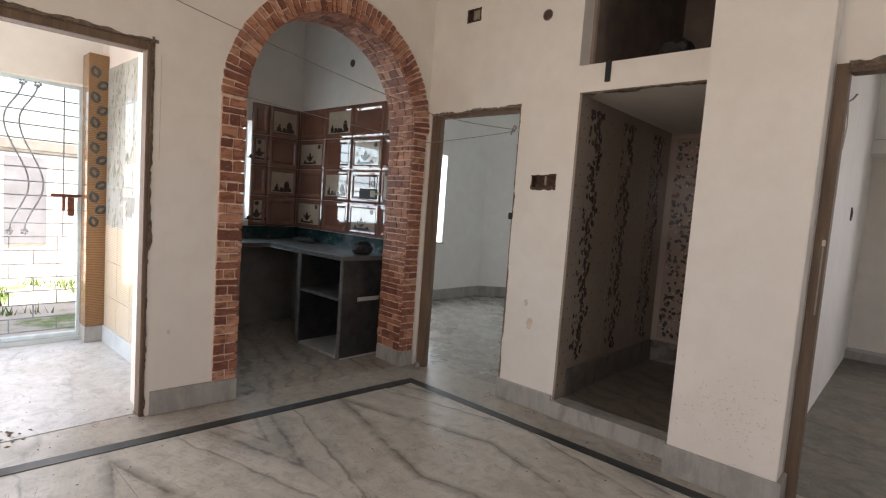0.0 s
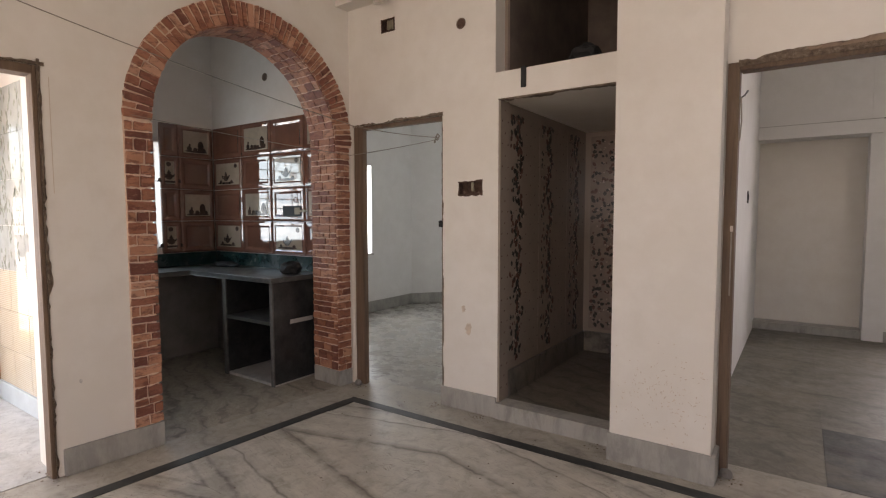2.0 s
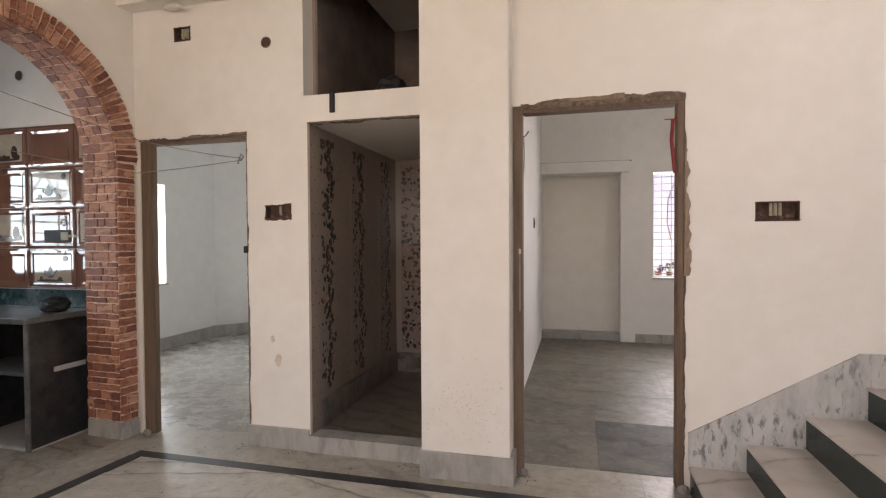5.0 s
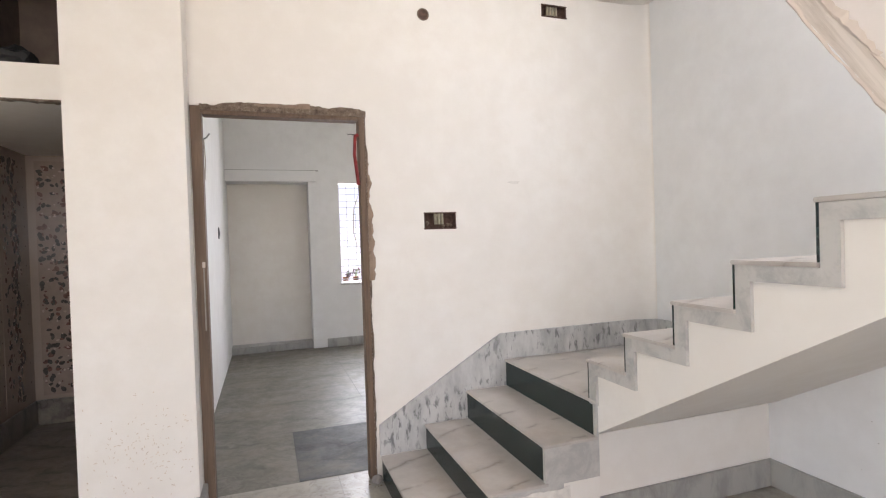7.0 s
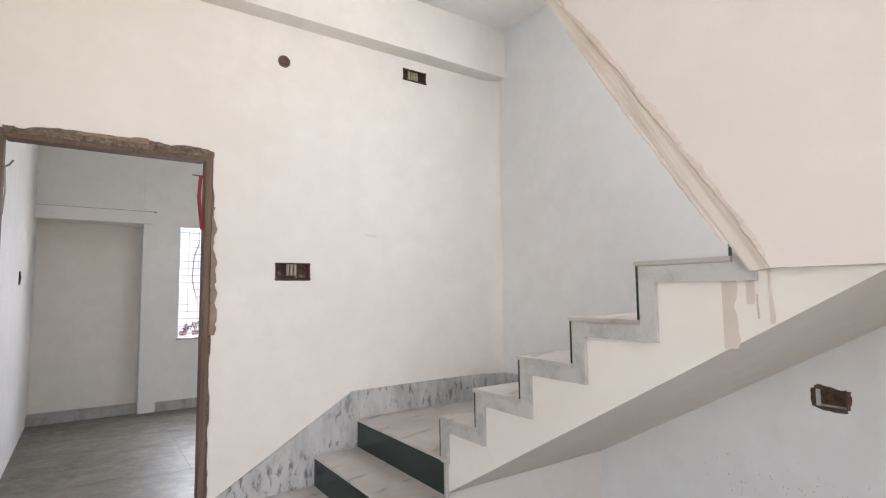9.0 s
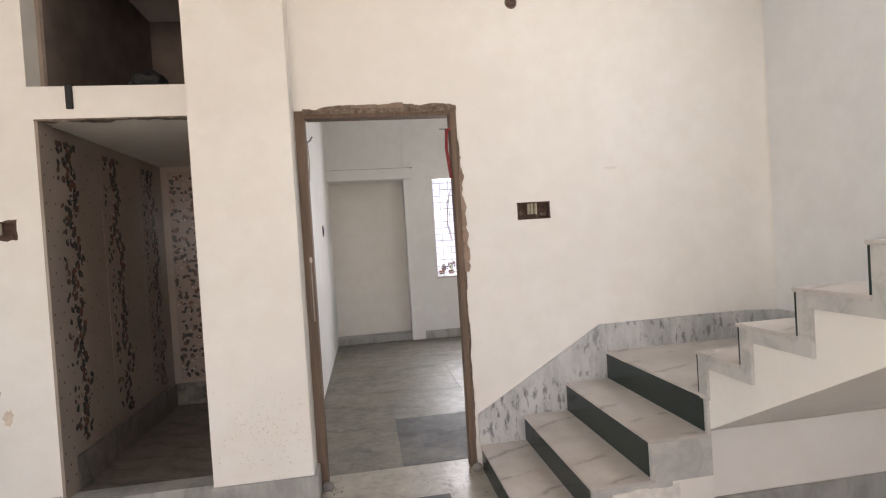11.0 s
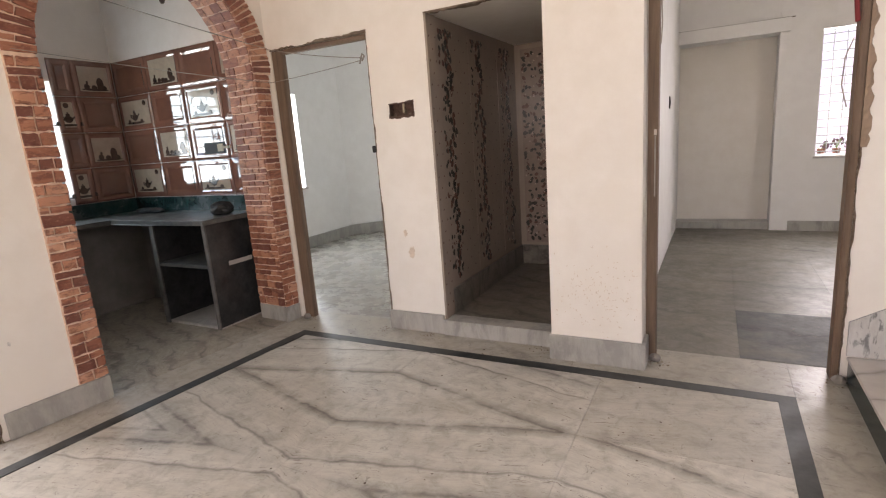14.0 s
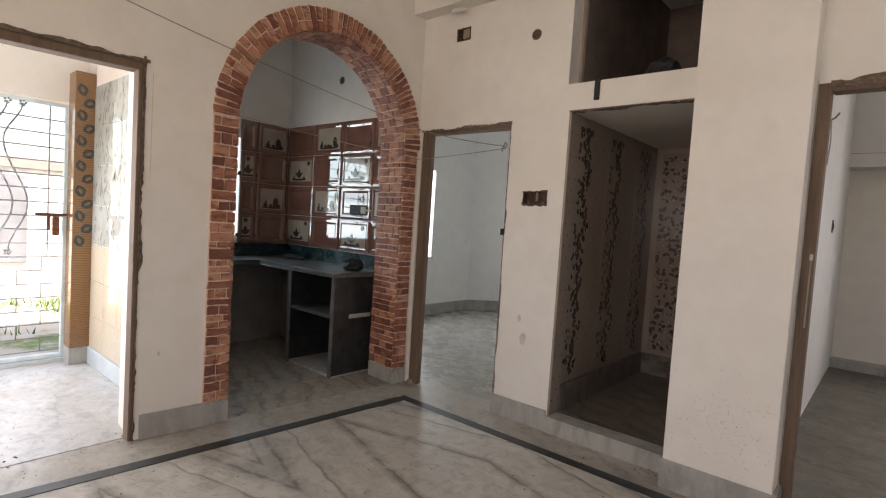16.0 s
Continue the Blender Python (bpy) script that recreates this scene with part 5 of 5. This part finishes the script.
def flower_strip(name, u0, u1, at, seed, scattered=False):
    r = random.Random(seed)
    b = bmesh.new()
    corners = [at(u0, 0.31, 0), at(u1, 0.31, 0), at(u1, 2.03, 0), at(u0, 2.03, 0)]
    outer = [at(u0, 0.31, 0.0012), at(u1, 0.31, 0.0012), at(u1, 2.03, 0.0012), at(u0, 2.03, 0.0012)]
    lo, hi = [b.verts.new(p) for p in corners], [b.verts.new(p) for p in outer]
    b.faces.new(hi)
    for i in range(4):
        b.faces.new((lo[i], lo[(i + 1) % 4], hi[(i + 1) % 4], hi[i]))
    strip = part(name, b, BATH_STRIP if scattered else BATH_TILE, bath_print, "floral strip tile")
    wide, top, mid = u1 - u0, 1.99, (u0 + u1) / 2
    dark, rose, petals = bmesh.new(), bmesh.new(), bmesh.new()
    k = 0

    def put(b, u, z, size, slim, angle):
        nonlocal k
        k += 1
        leaf(b, min(max(u, u0 + 0.02), u1 - 0.02), min(max(z, 0.345), top), size, size * slim, angle, at, 0.0018 + 0.00001 * k)

    if scattered:
        for n in range(210):
            put(dark if r.random() < 0.75 else rose, r.uniform(u0, u1), r.uniform(0.34, top), r.uniform(0.030, 0.050), r.uniform(0.55, 0.75), r.uniform(0, 3.1))
        for n in range(160):
            put(rose if n % 2 else petals, r.uniform(u0, u1), r.uniform(0.34, top), r.uniform(0.012, 0.024), 0.7, r.uniform(0, 3.1))
    else:
        v = 0.47 + r.uniform(0, 0.06)
        while v < top + 0.1:
            lean = r.uniform(-0.05, 0.05)
            for n in range(24):                       # a loose spray of leaves, with petals between
                q = n / 23 - 0.5
                u = mid + 0.14 * wide + lean * q - 0.08 * wide * math.cos(q * 5) + r.uniform(-0.045, 0.045)
                put(dark if r.random() < 0.7 else rose, u, v - q * 0.33, r.uniform(0.044, 0.066), r.uniform(0.5, 0.68), 1.57 + r.choice((-0.8, -0.2, 0.35, 0.9)))
                if n % 3 == 0:
                    put(petals, u + r.uniform(-0.03, 0.03), v - q * 0.33 + r.uniform(-0.02, 0.02), r.uniform(0.016, 0.028), 0.75, r.uniform(0, 3.1))
            for n in range(11):                       # single leaves on the other side
                put(dark if n % 3 else rose, mid - 0.26 * wide + r.uniform(-0.03, 0.03), v + 0.10 + r.uniform(-0.19, 0.19), r.uniform(0.026, 0.044), 0.62, r.uniform(0.8, 2.3))
            for n in range(9):
                put(rose, mid + r.uniform(-0.4, 0.4) * wide, v + 0.19 + r.uniform(-0.15, 0.15), r.uniform(0.010, 0.022), 0.7, r.uniform(0, 3.1))
            v += r.uniform(0.34, 0.38)
    tagged(part("flower_print", petals, LEAF_PALE, strip), kind="stuff")
    tagged(part("flower_print", dark, LEAF_DARK, strip), kind="stuff")
    tagged(part("flower_print", rose, LEAF_ROSE, strip), kind="stuff")


for i, (a, b_) in enumerate([(3.165, 3.41), (3.66, 3.96), (4.22, 4.56)]):
    flower_strip("strip_tile", a, b_, lambda u, v, w: (BX + w, u, v), 30 + i)
for i, (a, b_) in enumerate([(-1.335, -1.03), (-0.90, -0.64)]):
    flower_strip("strip_tile", a, b_, lambda u, v, w: (u, 4.66 - w, v), 40 + i, True)
bm = bmesh.new()
for i in range(13):
    for u in (3.045, 3.085, 3.125):
        leaf(bm, u, 0.2 + i * 0.145 + (0.07 if u == 3.085 else 0), 0.016, 0.009, 0.9, lambda u, v, w: (-1.368 + w, u, v), 0.0008)
for i in range(12):
    for u in [3.44 + 0.07 * k for k in range(4)] + [3.99 + 0.07 * k for k in range(4)] + [4.60]:
        leaf(bm, u, 0.36 + i * 0.14 + (0.07 if int(u * 100) % 2 else 0), 0.014, 0.009, 0.9, lambda u, v, w: (BX + w, u, v), 0.0008)
tagged(part("dot_print", bm, LEAF_ROSE, bath_print), kind="stuff")


# ---- cable cut-outs, covers, wires ----
def cutout(x0, x1, z0, z1, y, label, stubs=3, seed=0, ring=0.010):
    t = thing("cable_box", label, "cable box", "cut-outs for cables")
    part("back", boxed(x0 + 0.004, x1 - 0.004, y + 0.05, y + 0.056, z0 + 0.004, z1 - 0.004), HOLE, t)
    b = bmesh.new()
    box(b, x0, x0 + 0.004, y + 0.002, y + 0.056, z0, z1)
    box(b, x1 - 0.004, x1, y + 0.002, y + 0.056, z0, z1)
    box(b, x0 + 0.004, x1 - 0.004, y + 0.002, y + 0.056, z0, z0 + 0.004)
    box(b, x0 + 0.004, x1 - 0.004, y + 0.002, y + 0.056, z1 - 0.004, z1)
    part("lining", b, HOLE, t)
    for k, (a, c, f) in enumerate([(x0 - 0.004, x1 + 0.004, lambda u, v, w: (u, y - w, z1 - 0.008 + v)), (x0 - 0.004, x1 + 0.004, lambda u, v, w: (u, y - w, z0 + 0.008 - v)),
                                   (z0, z1, lambda u, v, w: (x0 + 0.008 - v, y - w, u)), (z0, z1, lambda u, v, w: (x1 - 0.008 + v, y - w, u))]):
        ragged("torn_edge", a, c, ring, ring * 0.7, f, HOLE, t, step=0.012, seed=seed * 4 + k, thick=0.003)
    for i in range(stubs):
        xm = (x0 + x1) / 2 + (i - (stubs - 1) / 2) * 0.021
        tube("conduit", [(xm, y + 0.03, z0 + (z1 - z0) * 0.30), (xm, y + 0.03, z1 - 0.004)], 0.009, CONDUIT, t)
    r = random.Random(seed)
    for i in range(5):
        b = bmesh.new()
        bmesh.ops.create_icosphere(b, subdivisions=1, radius=0.012)
        for v in b.verts:
            v.co *= r.uniform(0.7, 1.3)
        ob = part("rubble", b, MORTAR, t)
        ob.location = (r.uniform(x0 + 0.015, x1 - 0.015), y + 0.042, r.uniform(z0 + 0.012, z0 + 0.045))
    return t


cutout(*HOLES_BACK[0], BACK, "rough brown cable box hole in the cream wall", 1, 1, 0.011)
cutout(*HOLES_BACK[1], BACK, "ragged cable hole with conduits below the beam", 3, 2, 0.008)
cutout(*HOLES_BACK[2], BACK, "dark rectangular cable box hole with a plastic insert", 3, 3, 0.004)
cutout(*HOLES_BACK[3], BACK, "ragged cable hole with pale conduits high on the wall", 4, 4, 0.005)
lump("rubble", "lime crust stuck under the beam", "plaster crust", (-2.29, 2.93, 2.842), (0.14, 0.05, 0.04), LIMESTAIN, 9)
east = thing("cable_box", "ragged dark cable hole in the wall under the stairs", "cable box", "cut-outs for cables")
part("back", boxed(RIGHT + 0.05, RIGHT + 0.06, 0.947, 1.053, 0.870, 0.940), HOLE, east)
ragged("torn_edge", 0.945, 1.055, 0.010, 0.008, lambda u, v, w: (RIGHT - w, u, 0.939 + v), HOLE, east, seed=51, step=0.012)
ragged("torn_edge", 0.945, 1.055, 0.010, 0.008, lambda u, v, w: (RIGHT - w, u, 0.871 - v), HOLE, east, seed=52, step=0.012)
ragged("torn_edge", 0.868, 0.942, 0.010, 0.008, lambda u, v, w: (RIGHT - w, 0.948 - v, u), HOLE, east, seed=53, step=0.012)
ragged("torn_edge", 0.868, 0.942, 0.010, 0.008, lambda u, v, w: (RIGHT - w, 1.052 + v, u), HOLE, east, seed=54, step=0.012)


def round_box(x, y, z, r, label):
    t = thing("junction_box", label, "junction box", "round junction boxes")
    bm = bmesh.new()
    bmesh.ops.create_circle(bm, cap_ends=True, segments=20, radius=r * 0.86)
    ob = part("lid", bm, HOLE, t)
    ob.matrix_basis = pose(x, y - 0.0015, z, 90, 0, 0)
    ring = tube("rim", [(x + r * 0.9 * math.cos(a), y - 0.001, z + r * 0.9 * math.sin(a)) for a in [k * math.pi / 10 for k in range(20)]], 0.004, MORTAR, t, closed=True)
    return t


round_box(-1.667, BACK, 2.600, 0.036, "round sunk grey junction box in the cream wall")
round_box(1.164, BACK, 2.678, 0.036, "round sunk grey junction box above the stairs")
round_box(-3.78, KY, 2.576, 0.036, "round sunk junction box in the kitchen wall")
kbox = thing("switch_box", "open dark switch box set into the kitchen tiles", "switch box")
part("box", boxed(-3.55, -3.30, KY - 0.016, KY - 0.0125, 1.33, 1.42, bevel=0.001), RUBBER, kbox)
part("terminal", boxed(-3.39, -3.32, KY - 0.022, KY - 0.016, 1.345, 1.405, bevel=0.004), CONDUIT, kbox)
part("terminal", boxed(-3.33, -3.24, KY - 0.023, KY - 0.0165, 1.365, 1.385, bevel=0.004), CONDUIT, kbox)
sw = thing("wall_switch", "small black switch on the bedroom wall", "switch")
part("plate", boxed(-0.20, -0.192, 5.76, 5.84, 1.445, 1.56, bevel=0.002), RUBBER, sw)
part("rocker", boxed(-0.192, -0.187, 5.775, 5.825, 1.475, 1.53, bevel=0.002), RUBBER, sw)
strike = thing("strike_plate", "small dark strike plate on the door frame edge", "strike plate")
part("plate", boxed(-1.842, -1.815, 3.004, 3.0195, 1.255, 1.300, bevel=0.003), RUBBER, strike)

rope = thing("wire", "thin grey wire strung along the wall past the arch", "wire")
tube("strand", sag((-2.855, 0.55, 2.43), (-2.655, 2.985, 2.035), 0.03), 0.0028, CABLE, rope)
rope2 = thing("wire", "thin wire strung across the kitchen arch", "wire")
tube("strand", sag((-2.79, 1.45, 1.885), (-2.655, 2.98, 1.800), 0.01), 0.0018, CABLE, rope2)
rope3 = thing("wire", "two thin wires knotted across the bedroom doorway", "wire")
tube("strand", sag((-2.66, 2.985, 2.03), (-1.83, 2.992, 1.865), 0.012), 0.0030, CABLE, rope3)
tube("strand", sag((-2.66, 2.985, 1.80), (-1.83, 2.992, 1.855), 0.006), 0.0025, CABLE, rope3)
tube("knot", [(-1.845, 2.992, 1.85), (-1.82, 2.988, 1.875), (-1.835, 2.985, 1.89), (-1.85, 2.99, 1.87), (-1.86, 2.985, 1.83)], 0.006, CABLE, rope3)
nail = thing("nail", "bent nail with a hanging string on the door frame", "nail")
tube("shank", [(-0.05, 3.03, 1.905), (-0.02, 3.00, 1.915), (-0.005, 2.99, 1.935)], 0.004, STEEL, nail)
tube("string", [(-0.035, 3.012, 1.91), (-0.030, 3.010, 1.80), (-0.036, 3.012, 1.70)], 0.003, CABLE, nail)
red = thing("cable", "red cable hanging from the door frame", "cable")
tube("strand", [(0.757, 3.02, 1.96), (0.740, 3.015, 1.95), (0.735, 3.02, 1.85), (0.748, 3.022, 1.72), (0.752, 3.02, 1.68)], 0.010, REDCLOTH, red)
tube("strand", [(0.70, 3.02, 1.962), (0.757, 3.02, 1.96)], 0.003, STEEL, red)
loop = thing("cable", "thin grey cable looping beside the bedroom window", "cable")
tube("strand", [(0.752, 3.06, 1.62), (0.725, 3.06, 1.54), (0.72, 3.06, 1.42), (0.745, 3.06, 1.32)], 0.003, CABLE, loop)


# ---- marks on walls and floor ----
def smear(name, label, u, v, ru, rv, at, material, seed, n=18, depth=0.0015):
    r = random.Random(seed)
    bm = bmesh.new()
    pts = [(u + ru * math.cos(2 * math.pi * i / n) * r.uniform(0.55, 1.1), v + rv * math.sin(2 * math.pi * i / n) * r.uniform(0.55, 1.1)) for i in range(n)]
    top = [bm.verts.new(at(p, q, depth)) for p, q in pts]
    low = [bm.verts.new(at(p, q, 0)) for p, q in pts]
    bm.faces.new(top)
    for i in range(n):
        bm.faces.new((low[i], low[(i + 1) % n], top[(i + 1) % n], top[i]))
    return part(name, bm, material, None, label)


smear("dirt_mark", "brownish dirt mark", -1.605, 0.565, 0.028, 0.055, lambda u, v, w: (u, BACK - w, v), DIRT, 1).parent = wall_north
smear("dirt_mark", "brownish dirt mark", -1.645, 0.70, 0.016, 0.03, lambda u, v, w: (u, BACK - w, v), DIRT, 2).parent = wall_north
bm = bmesh.new()
rnd = random.Random(77)
for i in range(190):
    leaf(bm, rnd.gauss(-0.30, 0.13), rnd.gauss(0.42, 0.11), rnd.uniform(0.004, 0.016), rnd.uniform(0.002, 0.005), rnd.uniform(0, 3.1), lambda u, v, w: (max(min(u, -0.12), -0.58), PILLAR_FACE - w, v), 0.0006)
tagged(part("splash_marks", bm, DIRT, bpy.data.objects["pillar"]), kind="stuff")
bm = bmesh.new()
for i in range(110):
    leaf(bm, rnd.gauss(1.15, 0.28), rnd.gauss(0.45, 0.10), rnd.uniform(0.004, 0.012), rnd.uniform(0.003, 0.007), rnd.uniform(0, 3.1), lambda u, v, w: (RIGHT - w, u, v), 0.0006)
tagged(part("splash_marks", bm, SPECK, wall_east), kind="stuff")
bm = bmesh.new()
n = 16
r = random.Random(4)
top = [(1.175 + 0.30 * i / n, 0.250 + r.uniform(-0.006, 0.006)) for i in range(n + 1)] + [(1.475 - 0.30 * i / n, 0.168 + r.uniform(-0.006, 0.006)) for i in range(n + 1)]
prism(bm, top, SY - 0.0030, SY - 0.0004, "y")
part("lime_patch", bm, LIMESTAIN, stairs, "pale lime patch on the marble")

part("crack", boxed(0.0003, 0.0012, -1.906, -1.9035, 1.45, 2.02), DIRT, wall_west, "thin vertical crack")
smear("dirt_mark", "small chipped spot", -1.83, 0.475, 0.010, 0.014, lambda u, v, w: (w, u, v), SPECK, 12, 9).parent = wall_west
smear("dirt_mark", "faint dirt mark", 1.72, 1.70, 0.05, 0.012, lambda u, v, w: (u, BACK - w, v), LIMESTAIN, 13, 14, 0.0005).parent = wall_north

for k, (x, h) in enumerate([(1.27, 0.09), (1.41, 0.12), (1.56, 0.08), (1.70, 0.11), (1.86, 0.10)]):
    potted_plant(x, FY + 0.20, 0.831, h, 70 + k)

# ---- yard outside the porch and windows ----
structure("ground", boxed(-60, 60, -60, 60, -0.45, -0.16), YARD, "bare yard with patches of grass", "ground")
structure("plinth_slab", boxed(-5.05, 3.5, SOUTH - 0.2, 7.3, -0.15, -0.122), CONCRETE, "concrete plinth under the house", "plinth")
shed = thing("neighbour_house", "low pale rendered house with a stained parapet across the yard", "house")
part("wall", boxed(-10.2, -9.6, -4.5, 6.0, -0.16, 1.70), HOUSEWALL, shed)
part("parapet", boxed(-10.25, -9.55, -4.6, 6.1, 1.70, 1.84, bevel=0.01), CONCRETE, shed, "stained concrete parapet")
part("shutter", boxed(-9.6, -9.56, 1.28, 1.78, 0.30, 1.60, bevel=0.005), GREYDOOR, shed, "grey steel shutter")
house = thing("neighbour_wall", "lilac rendered house wall close behind the bedroom window", "house")
part("wall", boxed(-0.5, 7.0, 9.8, 10.1, 0.62, 4.6), LILAC, house)
part("plinth", boxed(-0.5, 7.0, 9.75, 10.1, -0.16, 0.62), HOUSEWALL, house, "pale stained plinth")
bm = bmesh.new()
rnd = random.Random(8)
for i in range(2600):
    x, y = rnd.uniform(-8.6, -6.6), rnd.uniform(-1.0, 3.0)
    if noise.noise(Vector((x * 0.9, y * 0.9, 1.0))) < -0.05:
        continue
    h, a, w = rnd.uniform(0.05, 0.16), rnd.uniform(0, 6.28), rnd.uniform(0.006, 0.014)
    d = Vector((math.cos(a), math.sin(a), 0))
    b0 = Vector((x, y, -0.16))
    vs = [bm.verts.new(p) for p in (b0 - d * w, b0 + d * w, b0 + d.orthogonal() * 0.0 + Vector((d.y * h * 0.5, -d.x * h * 0.5, h)))]
    bm.faces.new(vs)
tagged(part("grass", bm, GRASSY), "tufts of green grass in the yard", "grass", kind="stuff")


# ---- building dirt on the floor ----
def crumbs(name, label, spots, material, seed, each=14, spread=0.05, size=0.008, z=0.0):
    """Mortar crumbs swept into heaps."""
    r = random.Random(seed)
    b = bmesh.new()
    for x, y in spots:
        for i in range(each):
            s = r.uniform(0.3, 1.0) * size
            px, py = r.gauss(x, spread), r.gauss(y, spread)
            vs = [b.verts.new((px + s * math.cos(a) * r.uniform(0.6, 1.4), py + s * math.sin(a) * r.uniform(0.6, 1.4), z + 0.0004)) for a in (0, 1.3, 2.5, 3.8, 5.0)]
            top = b.verts.new((px, py, z + s * r.uniform(0.4, 0.9)))
            for k in range(5):
                b.faces.new((vs[k], vs[(k + 1) % 5], top))
    return tagged(part(name, b, material), label, "building dirt", kind="stuff")


crumbs("mortar_crumbs", "mortar crumbs lying along the walls and door frames", [(-2.60, 3.0), (-1.84, 2.98), (-0.02, 2.95), (0.79, 2.97), (-2.90, 1.05), (-0.7, 2.97), (-1.5, 2.95)], MORTAR, 3, 22, 0.035, 0.007)
crumbs("floor_grit", "dark grit scattered over the marble floor", [(-2.0, 2.9), (-1.0, 2.5), (-0.2, 1.8), (-1.6, 1.6), (-2.3, 0.8), (0.2, 2.3), (1.0, 1.6), (-0.6, 1.3), (-3.0, 0.5), (-2.8, 0.3)], HOLE, 4, 16, 0.28, 0.006)
crumbs("leaf_litter", "small heap of dry litter on the porch threshold", [(-2.98, 0.42), (-3.02, 0.36)], MORTAR, 6, 40, 0.06, 0.012)
for i, (x, y) in enumerate([(-2.605, 2.985), (-0.045, 2.99), (0.795, 2.985)]):
    lump("mortar_lump", "grey mortar lump at the foot of the door frame", "mortar", (x, y, 0.0), (0.06, 0.05, 0.05), CONCRETE, 60 + i)
part("scrape", boxed(-0.061, -0.054, BACK - 0.0135, BACK - 0.011, 0.93, 1.25, bevel=0.001), CABLE, frame_2, "pale scrape in the wood")
part("chip", boxed(-0.064, -0.050, BACK - 0.0145, BACK - 0.011, 1.252, 1.282, bevel=0.002), PLASTER, frame_2, "pale chipped patch on the frame")
